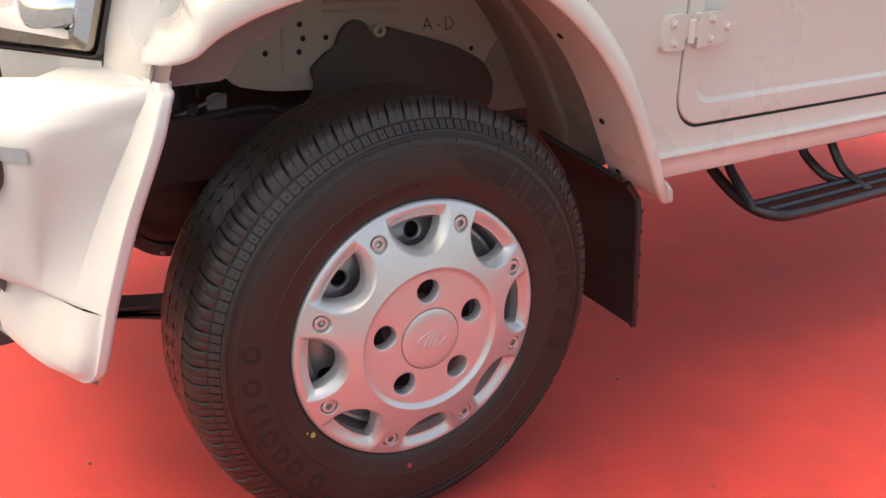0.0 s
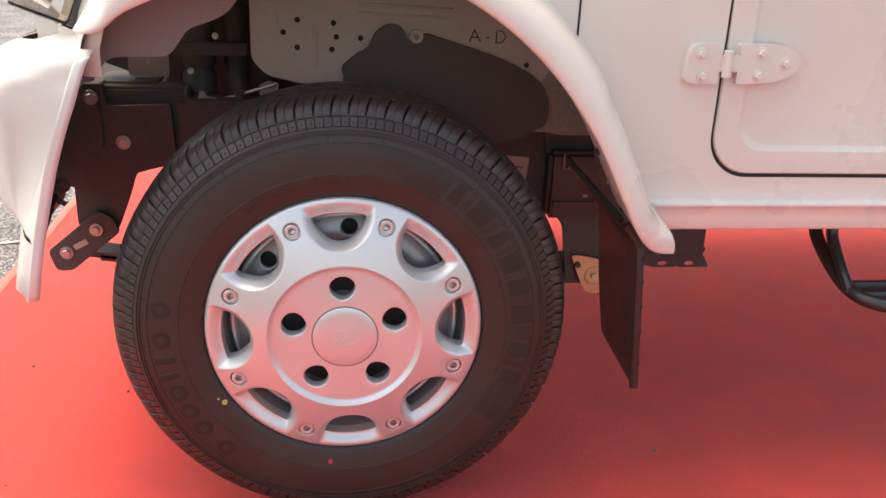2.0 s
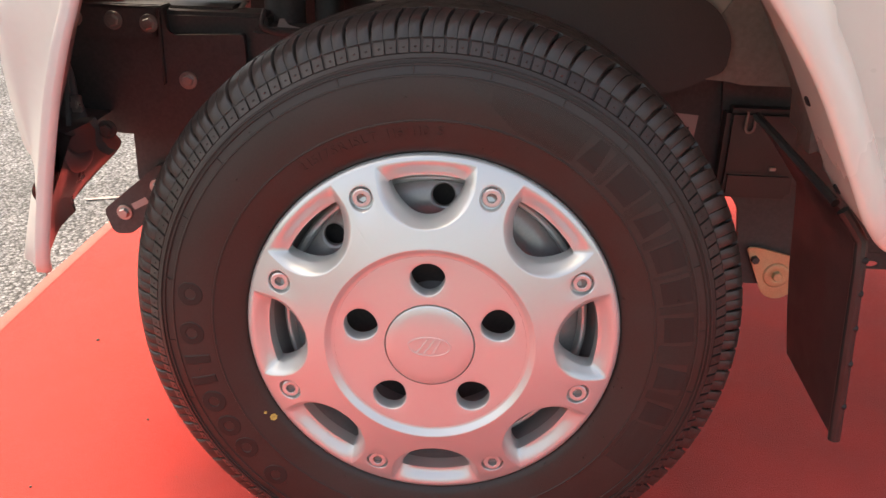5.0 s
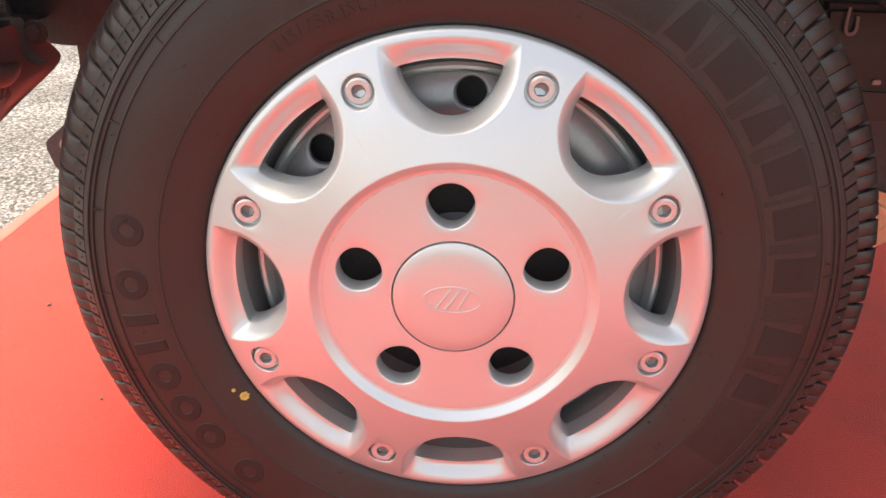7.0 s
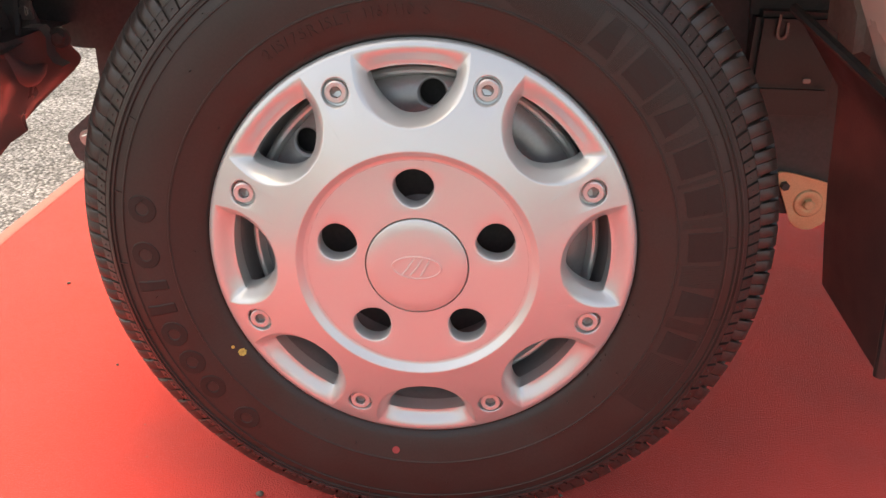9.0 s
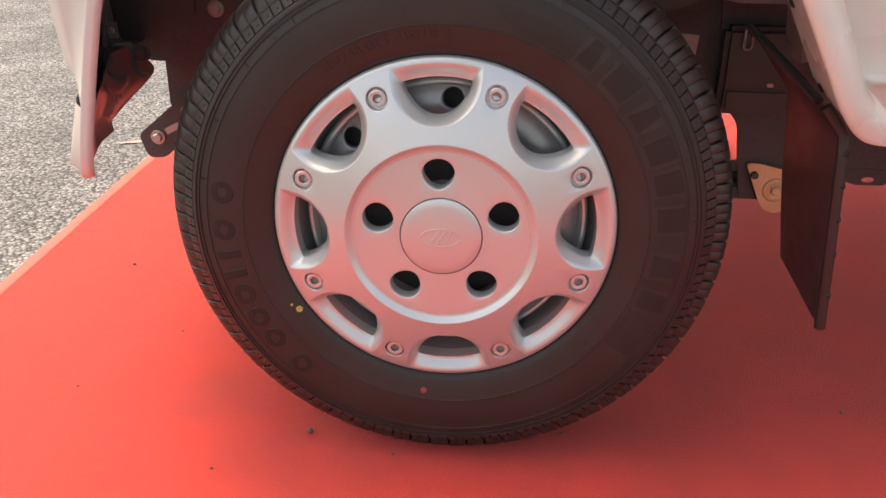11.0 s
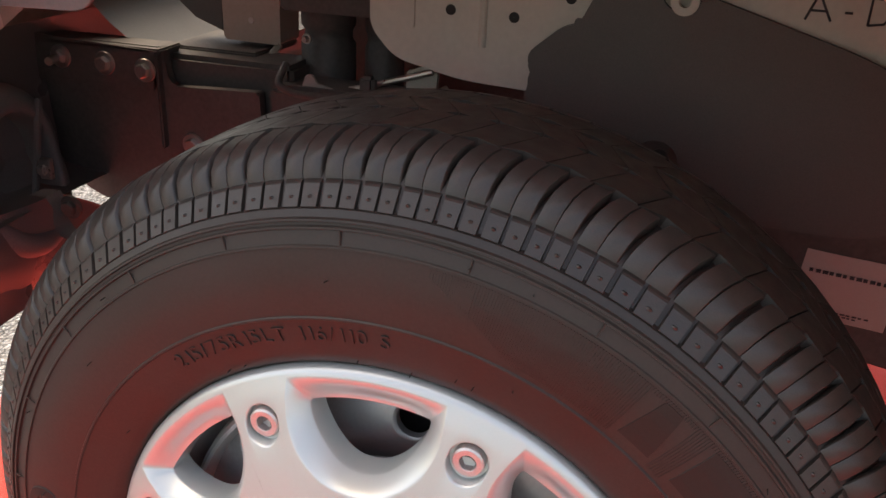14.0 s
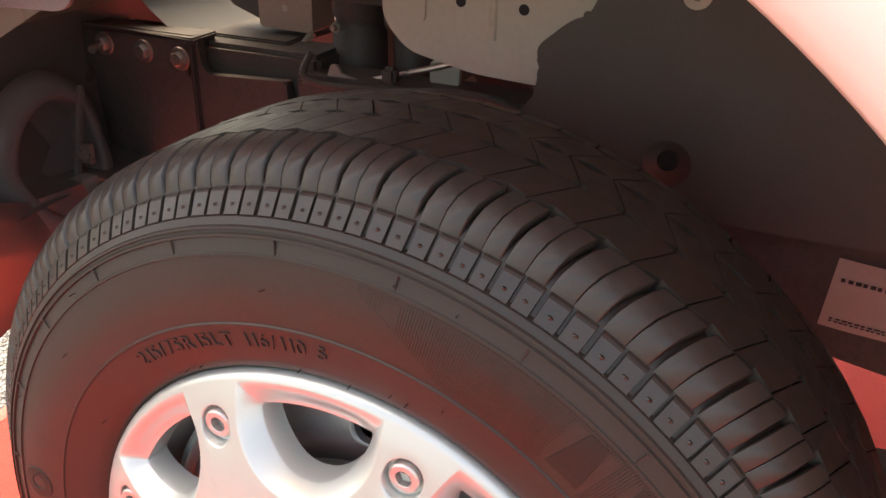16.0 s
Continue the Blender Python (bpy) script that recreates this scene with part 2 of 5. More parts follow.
def face(r):
    """Depth of the wheel cover's front face at a radius."""
    stops = [(0.100, -0.0255), (0.1175, -0.0255), (0.145, -0.0175), (0.165, -0.0107), (0.182, -0.0050), (0.196, -0.0003), (0.2072, 0.0048)]
    if r <= stops[0][0]:
        return stops[0][1]
    for (r0, y0), (r1, y1) in zip(stops, stops[1:]):
        if r <= r1:
            return y0 + (y1 - y0) * (r - r0) / (r1 - r0)
    return stops[-1][1]


def sector(bm, middle, half, r0, r1, opening, chamfer, drop, wall, height, per=12, floor=None):
    """One sector of a disc round an opening: chamfered lip, wall behind it, and the face out to the sector's border.
    opening(phi) gives (radius, angle) about the sector's middle line."""
    n = per * 4
    less, more = half if isinstance(half, tuple) else (half, half)
    border, hole = [], []
    for i in range(n):
        side, f = divmod(i, per)
        f /= per
        phi = math.pi * (-0.25 + 0.5 * (side + f))
        hole.append(opening(phi))
        if side == 0:
            border.append((r0 + (r1 - r0) * f, more))
        elif side == 1:
            border.append((r1, more - (less + more) * f))
        elif side == 2:
            border.append((r1 - (r1 - r0) * f, -less))
        else:
            border.append((r0, -less + (less + more) * f))
    rows = []
    width = chamfer if callable(chamfer) else (lambda phi: chamfer)
    phis = [math.pi * (-0.25 + 0.5 * i / per) for i in range(n)]

    def put(r, a, y):
        return (r * math.cos(middle + a), y, r * math.sin(middle + a))

    for d in ([wall] if wall is not None else []):
        rows.append([put(r, a, height(r) + d) for r, a in hole])
    for k in (0, 0.2, 0.45, 0.7, 0.9, 1.0):
        row = []
        for phi, (r, a), (rb, ab) in zip(phis, hole, border):
            length = math.hypot(rb - r, (ab - a) * (r + rb) / 2)
            w = min(width(phi), 0.95 * length) / max(length, 1e-6) * k
            rr, aa = r + (rb - r) * w, a + (ab - a) * w
            ease = (1 - k) ** 1.6
            row.append(put(rr, aa, height(rr) + drop * ease))
        rows.append(row)
    for f in (0.33, 0.66, 1.0):
        row = []
        for phi, (r, a), (rb, ab) in zip(phis, hole, border):
            length = math.hypot(rb - r, (ab - a) * (r + rb) / 2)
            w = min(width(phi), 0.95 * length) / max(length, 1e-6)
            w = w + (1 - w) * f
            rr, aa = r + (rb - r) * w, a + (ab - a) * w
            row.append(put(rr, aa, height(rr)))
        rows.append(row)
    vs = grid(bm, rows, close_v=True)
    if floor is not None:
        bm.faces.new(vs[0])
    return vs


def along(pts, f):
    """A point at share f of the way through a list of (radius, degrees) stops."""
    f = min(max(f, 0.0), 1.0) * (len(pts) - 1)
    k = min(int(f), len(pts) - 2)
    f -= k
    a, b, c, d = pts[max(k - 1, 0)], pts[k], pts[k + 1], pts[min(k + 2, len(pts) - 1)]
    return [0.5 * (2 * q + (r - p) * f + (2 * p - 5 * q + 4 * r - s) * f * f + (3 * q - p - 3 * r + s) * f ** 3) for p, q, r, s in zip(a, b, c, d)]


# half outlines of a window, from its corner at the rim down to the hub side
EDGE = [(0.2064, 15.2), (0.1985, 15.75), (0.1900, 16.15), (0.1810, 16.45), (0.1710, 16.1), (0.1610, 15.0), (0.1515, 12.7), (0.1435, 9.4), (0.1385, 5.2), (0.1365, 0.0)]
HOLE = [(0.1865, 12.3), (0.1850, 12.75), (0.1800, 12.8), (0.1735, 12.4), (0.1665, 11.5), (0.1600, 10.3), (0.1530, 8.4), (0.1475, 6.0), (0.1440, 3.1), (0.1430, 0.0)]


def window(bm, middle, half, r0, r1, per=16):
    """One sector of the cover round a U-shaped window with a sloping rim, a bright chamfer and a wall behind."""
    steps = (0.0, 0.06, 0.18, 0.34, 0.5, 0.66, 0.82, 0.94, 1.0)
    rows = [[] for _ in range(len(steps) + 4)]
    for i in range(per * 4):
        side, f = divmod(i, per)
        f /= per
        if side == 0:
            border, s, sign = (r0 + (r1 - r0) * f, half), 0.55 * (1 - f), 1
        elif side == 1:
            border, s, sign = (r1, half * (1 - 2 * f)), None, 0
        elif side == 2:
            border, s, sign = (r1 - (r1 - r0) * f, -half), 0.55 * f, -1
        else:
            border, s, sign = (r0, -half * (1 - 2 * f)), None, 2
        if sign == 0:
            edge, hole = (EDGE[0][0], EDGE[0][1] * (1 - 2 * f)), (HOLE[0][0] + 0.0012 * (1 - (1 - 2 * f) ** 2), HOLE[0][1] * (1 - 2 * f))
            top = min(1.0, 6 * min(f, 1 - f))
        elif sign == 2:
            g = -1 + 2 * f
            s = 0.55 + 0.45 * (1 - abs(g))
            q = -1 if g < 0 else 1
            edge, hole = along(EDGE, s), along(HOLE, s)
            edge, hole, top = (edge[0], q * edge[1]), (hole[0], q * hole[1]), 0.0
        else:
            edge, hole, top = along(EDGE, s), along(HOLE, s), 0.0
            edge, hole = (edge[0], sign * edge[1]), (hole[0], sign * hole[1])

        def put(r, a, y):
            a = middle + radians(a)
            return (r * math.cos(a), y, r * math.sin(a))
        b_deg = (border[0], math.degrees(border[1]))
        for k, w in enumerate((1.0, 0.5, 0.06)):
            r, a = edge[0] + (b_deg[0] - edge[0]) * w, edge[1] + (b_deg[1] - edge[1]) * w
            rows[k].append(put(r, a, face(r)))
        for k, w in enumerate(steps):
            r, a = edge[0] + (hole[0] - edge[0]) * w, edge[1] + (hole[1] - edge[1]) * w
            sloped = 0.18 * w + 0.82 * (3 * w * w - 2 * w ** 3)
            round_ = w ** 1.35
            rows[3 + k].append(put(r, a, face(r) + 0.0150 * (sloped * top + round_ * (1 - top))))
        rows[-1].append(put(hole[0] - 0.001, hole[1], face(hole[0]) + 0.034))
    grid(bm, rows, close_v=True)


def round_shape(radius, at):
    def shape(phi):
        return at + radius * math.sin(phi), radius * math.cos(phi) / at
    return shape


# steel rim behind the cover
bm = bmesh.new()
lathe(bm, [(0.203, 0.012), (0.205, 0.010), (0.206, 0.014), (0.200, 0.022), (0.192, 0.030), (0.1885, 0.031), (0.1875, 0.034), (0.186, 0.045), (0.184, 0.06), (0.180, 0.066)], 96)
VENTS = [87.5, 140, 201.5, 263, 324.5, 386]
for k, deg in enumerate(VENTS):
    less = (deg - (VENTS[k - 1] if k else VENTS[-1] - 360)) / 2
    more = ((VENTS[k + 1] if k < 5 else VENTS[0] + 360) - deg) / 2
    sector(bm, radians(deg), (radians(less), radians(more)), 0.112, 0.181, round_shape(0.0125, 0.152), 0.003, 0.002, 0.008, lambda r: 0.046 + 0.020 * max(0, (r - 0.14) / 0.041) ** 2 + 0.012 * max(0, (0.14 - r) / 0.03), per=8)
lathe(bm, [(0.112, 0.057), (0.100, 0.050), (0.06, 0.050), (0.03, 0.03), (0.0001, 0.03)], 64)
lathe(bm, [(0.184, 0.062), (0.178, 0.10), (0.176, 0.16), (0.20, 0.19)], 64)
wheel = part("wheel", bm, STEEL, car, "grey steel rim with round vent holes", at=wheel_at())

bm = bmesh.new()
lathe(bm, [(0.168, 0.056), (0.1700, 0.048), (0.1722, 0.0455), (0.1750, 0.0450), (0.1775, 0.0470), (0.1790, 0.054)], 96)
part("rim_bead", bm, SILVER, wheel, "bare metal bead of the steel rim")
bm = bmesh.new()
lathe(bm, [(0.112, 0.046), (0.110, 0.040), (0.052, 0.040), (0.048, 0.046)], 64)
part("hub_flange", bm, BLACK, wheel, "dark hub flange behind the nut holes")
bm = bmesh.new()
lathe(bm, [(0.17, 0.085), (0.02, 0.085), (0.02, 0.11), (0.165, 0.11)], 48)
part("brake_drum", bm, BLACK, wheel, "black brake drum behind the rim")

# silver cover with eight windows, eight bolts and five nut holes
bm = bmesh.new()
for k in range(8):
    window(bm, radians(90 + TURN_COVER + 45 * k), radians(17.4), 0.1175, 0.2072)
    sector(bm, radians(112.5 + TURN_COVER + 45 * k), radians(5.1), 0.1175, 0.2072, round_shape(0.0128, 0.180), 0.0012, 0.0012, 0.0085, face, per=8, floor=True)
lathe(bm, [(0.2072, 0.0048), (0.2094, 0.0058), (0.2111, 0.0078), (0.2121, 0.0105), (0.2123, 0.0135), (0.2112, 0.020), (0.206, 0.026)], 160)
lathe(bm, [(0.1175, -0.0255), (0.1168, -0.0256), (0.1158, -0.0250), (0.1112, -0.0199), (0.1100, -0.0192), (0.107, -0.0190)], 160)
for k in range(5):
    sector(bm, radians(90 + TURN_COVER + 72 * k), radians(36), 0.0505, 0.107, round_shape(0.0187, 0.0793), 0.0012, 0.0012, 0.018, lambda r: -0.0190 - 0.0012 * (0.107 - r) / 0.06, per=10)
lathe(bm, [(0.0505, -0.0201), (0.0502, -0.016), (0.047, -0.014)], 96)
cover = part("wheel_cover", bm, SILVER, wheel, "silver painted plastic wheel cover with U-shaped windows", smooth=42)

bm = bmesh.new()
lathe(bm, [(0.0001, -0.0243), (0.02, -0.0240), (0.038, -0.0231), (0.0470, -0.0218), (0.0488, -0.0208), (0.0491, -0.018), (0.0491, -0.012)], 96)
part("centre_cap", bm, SILVER, wheel, "silver centre cap with embossed oval", smooth=30)
bm = bmesh.new()
ring = []
for i in range(48):
    a = math.tau * i / 48
    row = []
    for dr, dy in ((-0.0011, 0.0006), (-0.0006, -0.0008), (0.0006, -0.0008), (0.0011, 0.0006)):
        row.append(((0.0235 + dr) * math.cos(a), -0.0241 + dy, (0.0115 + dr) * math.sin(a)))
    ring.append(row)
grid(bm, ring, close_u=True)
for x0, x1 in ((-0.014, -0.002), (-0.006, 0.006), (0.004, 0.013)):
    m = pose(0, -0.0242, 0)
    tube(bm, [(x0, -0.0242, -0.0085), ((x0 + x1) / 2, -0.0244, 0.0), (x1, -0.0242, 0.0095)], 0.0010, 6)
part("emblem", bm, SILVER, wheel, "embossed oval emblem")

bm = bmesh.new()
lathe(bm, [(0.0054, -0.0012), (0.0058, -0.0016), (0.0092, -0.0016), (0.0104, -0.0005), (0.0104, 0.006)], 24)
rows = [[(0.0057 * math.cos(math.tau * i / 6), y, 0.0057 * math.sin(math.tau * i / 6)) for y in (-0.0013, 0.0045)] + [(0.0, 0.005, 0.0)] for i in range(6)]
grid(bm, rows, close_u=True)
screw = part("cover_bolt", bm, SCREW, wheel, "recessed hexagon socket bolt", smooth=30)
# socket insides get a darker metal: the recess's shade is put into colour
screw.data.materials.append(SOCKET)
for p in screw.data.polygons:
    if all(math.hypot(screw.data.vertices[v].co.x, screw.data.vertices[v].co.z) < 0.00575 for v in p.vertices) and p.center.y > 0:
        p.material_index = 1
for k in range(8):
    a = radians(67.5 + TURN_COVER + 45 * k)
    ob = screw if k == 0 else new("cover_bolt", screw.data)
    ob.parent = wheel
    ob["label"] = "recessed hexagon socket bolt"
    ob.matrix_basis = pose(0.180 * math.cos(a), face(0.18) + 0.0035, 0.180 * math.sin(a), 0, 17 * k, 0)

# tyre
bm = bmesh.new()
side = [(0.196, 0.035), (0.2100, 0.0185), (0.2125, 0.0125), (0.2160, 0.0085), (0.223, 0.0056), (0.236, 0.0022), (0.2482, -0.0002), (0.2489, -0.0014), (0.2501, -0.0014), (0.2508, -0.0004),
        (0.264, -0.0014), (0.281, -0.0010), (0.2945, 0.0012), (0.2950, 0.0002), (0.2962, 0.0005), (0.2968, 0.0016), (0.3050, 0.0041), (0.3058, 0.0027), (0.3070, 0.0030), (0.3078, 0.0047),
        (0.3095, 0.0051), (0.3102, 0.0039), (0.3114, 0.0043), (0.3122, 0.0062), (0.3160, 0.0090), (0.3172, 0.0130), (0.3300, 0.0230), (0.3415, 0.036), (0.3490, 0.058), (0.3490, 0.100)]
lathe(bm, side + [(r, 0.200 - y) for r, y in side[::-1]], 192)
tyre = part("tyre", bm, RUBBER, wheel, "black radial tyre with moulded sidewall", smooth=28)


def lug_mesh(s):
    """Half of a pair of shoulder lugs, curved over the shoulder: a thin slit on the inner side, a wide groove on the outer (s = -1 or 1)."""
    bm = bmesh.new()
    spine = [(0.0225, 0.3270), (0.0238, 0.3345), (0.0272, 0.3420), (0.0335, 0.3485), (0.0420, 0.3527), (0.0515, 0.3550), (0.0521, 0.3475)]
    rows = []
    for y, r in spine:
        f = min(1.0, (y - 0.0225) / 0.029)
        shift = radians(-0.25 + 1.5 * f ** 1.3)
        near, far = radians(0.045) * s, radians(1.92 - 0.06 * f) * s
        lo, hi = min(near, far), max(near, far)
        foot = radians(0.10)
        a0, a1 = (lo - (foot if s < 0 else 0), hi + (foot if s > 0 else 0))
        row = []
        for a, dr in ((a0, -0.0065), (lo, -0.0007), (lo + radians(0.07), 0.0), (hi - radians(0.07), 0.0), (hi, -0.0007), (a1, -0.0065)):
            row.append(((r + dr) * math.sin(a + shift), y, (r + dr) * math.cos(a + shift)))
        rows.append(row)
    grid(bm, rows)
    me = bpy.data.meshes.new("tread_lug")
    bmesh.ops.recalc_face_normals(bm, faces=bm.faces)
    bm.to_mesh(me)
    bm.free()
    me.materials.append(TREAD)
    for p in me.polygons:
        p.use_smooth = True
    me.set_sharp_from_angle(angle=radians(40))
    return me


def stud_mesh(s):
    """A small shoulder block with a dimple, one of a pair."""
    bm = bmesh.new()
    mid, w = radians(1.06) * s, radians(0.95)
    rows = []
    for r, y, k in ((0.3160, 0.0135, 1.0), (0.3165, 0.0100, 0.95), (0.3172, 0.0096, 0.90), (0.3285, 0.0190, 0.93), (0.3295, 0.0206, 0.96), (0.3305, 0.0245, 1.0)):
        rows.append([(r * math.sin(mid + a), y, r * math.cos(mid + a)) for a in (-w, -w * k, -w * 0.4, w * 0.4, w * k, w)])
    for row in rows[1:-1]:
        for e in (0, -1):
            row[e] = (row[e][0], row[e][1] + 0.0035, row[e][2])
    grid(bm, rows)
    c = Vector((0.3222 * math.sin(mid), 0.0138, 0.3222 * math.cos(mid)))
    dot = [bm.verts.new(c + Vector((0.0017 * math.cos(math.tau * a / 6), 0.0013 * math.sin(math.tau * a / 6) * 0.76 - 0.0002, 0.0013 * math.sin(math.tau * a / 6) * 0.65))) for a in range(6)]
    tip = bm.verts.new(c + Vector((0, -0.0013, 0.0010)))
    for a in range(6):
        bm.faces.new((dot[a], dot[(a + 1) % 6], tip))
    me = bpy.data.meshes.new("shoulder_block")
    bmesh.ops.recalc_face_normals(bm, faces=bm.faces)
    bm.to_mesh(me)
    bm.free()
    me.materials.append(TREAD)
    return me


# pairs of lugs in three uneven pitches round the tyre, as against road hum
PITCH = [4.2, 4.0, 3.9, 3.9, 4.3, 4.3, 4.0, 4.4, 5.4, 5.4, 5.1, 4.4, 4.0, 4.0, 5.2, 5.2, 4.4, 4.0]
pitches = PITCH * 4 + [4.4, 4.2, 4.3]
over = (360 - sum(pitches)) / len(pitches)
lugs, studs = [lug_mesh(-1), lug_mesh(1)], [stud_mesh(-1), stud_mesh(1)]
turn, starts = 90 - 102.2, []
for p in pitches:
    p += over
    starts.append((turn, p))
    for name, pair in (("tread_lug", lugs), ("shoulder_block", studs)):
        for me in pair:
            ob = new(name, me)
            ob.parent = wheel
            ob.matrix_basis = pose(0, 0, 0, 0, turn + p / 2, 0) @ Matrix.Diagonal((p / 4.4, 1, 1, 1))
    turn += p

# middle of the tread: blocks between zigzag grooves
bm = bmesh.new()
for row_y, wide, skew in ((0.0728, 0.0185, 1), (0.1075, 0.0140, -1), (0.138, 0.0140, 1)):
    for turn, p in starts:
        a0, a1 = radians(turn) + 0.0016, radians(turn + p) - 0.0016
        top, foot = [], []
        for f, e in ((0, -1), (0.5, -1), (1, -1), (1, 1), (0.5, 1), (0, 1)):
            y = row_y + e * wide + (0.0030 if f == 0.5 else -0.0020) * skew
            aa = a0 + (a1 - a0) * f + 0.024 * e * skew
            r = 0.3565 - 0.6 * (y - 0.1) ** 2
            top.append(bm.verts.new((r * math.sin(aa), y, r * math.cos(aa))))
            foot.append(bm.verts.new(((r - 0.009) * math.sin(aa), y, (r - 0.009) * math.cos(aa))))
        bm.faces.new(top)
        for i in range(6):
            bm.faces.new((top[i], top[(i + 1) % 6], foot[(i + 1) % 6], foot[i]))
for turn, p in starts:
    a0, a1 = radians(turn) + 0.003, radians(turn + p) - 0.003
    rows = [[(r * math.sin(a), y, r * math.cos(a)) for y, r in ((0.155, 0.347), (0.1555, 0.3545), (0.168, 0.352), (0.180, 0.342), (0.184, 0.330))] for a in (a0, a1)]
    grid(bm, rows)
tread_ribs = part("tread_ribs", bm, TREAD, wheel, smooth=0)
tread_ribs["kind"] = "stuff"

# moulded sidewall: fine radial ribs with letter-sized bars between them, rounded bars opposite
def wall_y(r):
    for (r0, y0), (r1, y1) in zip(side[2:], side[3:]):
        if r0 <= r <= r1:
            return y0 + (y1 - y0) * (r - r0) / max(r1 - r0, 1e-6)
    return 0.0


def on_wall(r, deg, lift=0.0):
    a = radians(deg)
    return (r * math.cos(a), wall_y(r) - lift, r * math.sin(a))


def arc_bar(bm, r0, r1, a0, a1, lift=0.0006, n=3):
    """A raised bar on the sidewall between two radii and two angles."""
    dr, da = min(0.0004, 0.3 * (r1 - r0)), 0.12 * (a1 - a0)
    m = 2 if r1 - r0 < 0.02 else 7
    lo = [[on_wall(r, a0 + (a1 - a0) * i / n, -0.0004) for i in range(n + 1)] for r in (r0, r1)]
    hi = [[on_wall(r0 + dr + (r1 - r0 - 2 * dr) * k / (m - 1), a0 + da + (a1 - a0 - 2 * da) * i / n, lift) for i in range(n + 1)] for k in range(m)]
    grid(bm, [lo[0]] + hi + [lo[1]])
    for e in (0, n):
        low = [on_wall(r0 + dr + (r1 - r0 - 2 * dr) * k / (m - 1), a0 if e == 0 else a1, -0.0004) for k in range(m)]
        grid(bm, [low, [h[e] for h in hi]])


bm = bmesh.new()
LETTERS = [(53.5, 2.6, 0.5), (43.5, 3.6, 1.0), (33.3, 2.7, 0.5), (24.0, 3.1, 1.0), (15.3, 2.9, 1.0), (5.5, 3.4, 0.9), (-7.7, 3.2, 0.7), (-17.8, 2.9, 0.8)]
for i in range(330):
    a = 84 - i * 0.36
    inside = any(abs(a - c) < w + 0.7 for c, w, k in LETTERS)
    r0 = 0.2905 if inside else 0.2535
    grow = min(1.0, i / 34)
    arc_bar(bm, min(r0 + (1 - grow) * 0.034, 0.290), 0.2935, a - 0.10, a + 0.10, 0.0004 * (0.4 + 0.6 * grow), 1)
ribs = part("sidewall_ribs", bm, RUBBER, wheel, smooth=0)
ribs["kind"] = "stuff"
for c, w, k in LETTERS:
    bm = bmesh.new()
    lo, hi = [], []
    for q in range(6):
        half, r = w * (1 - (1 - k) * q / 5), 0.2585 + 0.0325 * q / 5
        lo.append([on_wall(r, c + half * e, -0.0004) for e in (-1, -0.6, -0.2, 0.2, 0.6, 1)])
        hi.append([on_wall(r, c + half * e, 0.0005) for e in (-0.97, -0.6, -0.2, 0.2, 0.6, 0.97)])
    grid(bm, hi)
    grid(bm, [[l[0] for l in lo], [h[0] for h in hi]])
    grid(bm, [[h[-1] for h in hi], [l[-1] for l in lo]])
    grid(bm, [lo[0], hi[0]])
    grid(bm, [hi[-1], lo[-1]])
    part("raised_shape", bm, SMOOTH_RUBBER, wheel, "smooth raised shape on the sidewall", smooth=0)
bm = bmesh.new()
for c in (172.3, 182.7, 189.9, 195.7, 202.0, 209.6, 217.0, 227.5):
    thin = c in (189.9, 195.7)
    if thin:
        arc_bar(bm, 0.260, 0.291, c - 1.3, c + 1.3, 0.0007)
    else:
        rim = []
        for i in range(28):
            a = math.tau * i / 28
            row = []
            for k, lift in ((1.0, -0.0003), (0.95, 0.0007), (0.46, 0.0007), (0.40, -0.0003)):
                row.append(on_wall(0.2760 + 0.0150 * k * math.sin(a), c + 3.1 * k * math.cos(a), lift))
            rim.append(row)
        grid(bm, rim, close_u=True)
part("sidewall_emblem", bm, SMOOTH_RUBBER, wheel, smooth=30)["kind"] = "stuff"
bm = bmesh.new()
for c in [4.8 + 15 * k for k in range(24)]:
    arc_bar(bm, 0.2966, 0.3062, c - 0.12, c + 0.12, 0.0004, 1)
rr = random.Random(4)
for i in range(46):
    a, r = rr.uniform(0, 360), rr.choice((0.218, 0.226, 0.238, 0.275, 0.3))
    tip = Vector(on_wall(r, a, 0.003 + rr.random() * 0.002))
    tube(bm, [on_wall(r, a, -0.0005), tip + Vector((rr.uniform(-1, 1), 0, rr.uniform(-1, 1))) * 0.001], 0.0004, 4)
part("mould_hairs", bm, RUBBER, wheel, smooth=0)["kind"] = "stuff"
bm = bmesh.new()
for c, r, size in ((213.6, 0.2240, 0.0042), (211.0, 0.2285, 0.0018)):
    v = [bm.verts.new(on_wall(r + size * math.sin(math.tau * i / 14) * (1 + 0.2 * math.sin(3 * i)), c + math.degrees(size / r) * math.cos(math.tau * i / 14), 0.0006)) for i in range(14)]
    bm.faces.new(v)
part("paint_mark", bm, YELLOW, wheel, "small yellow paint dot on the sidewall", smooth=0)
bm = bmesh.new()
for c, r, size in ((264.5, 0.237, 0.0042),):
    v = [bm.verts.new(on_wall(r + size * math.sin(math.tau * i / 14), c + math.degrees(size / r) * math.cos(math.tau * i / 14), 0.0006)) for i in range(14)]
    bm.faces.new(v)
part("paint_mark", bm, material("red_paint_mark", (0.30, 0.05, 0.05), 0.6, vary=0.2), wheel, "faded red paint dot on the sidewall", smooth=0)


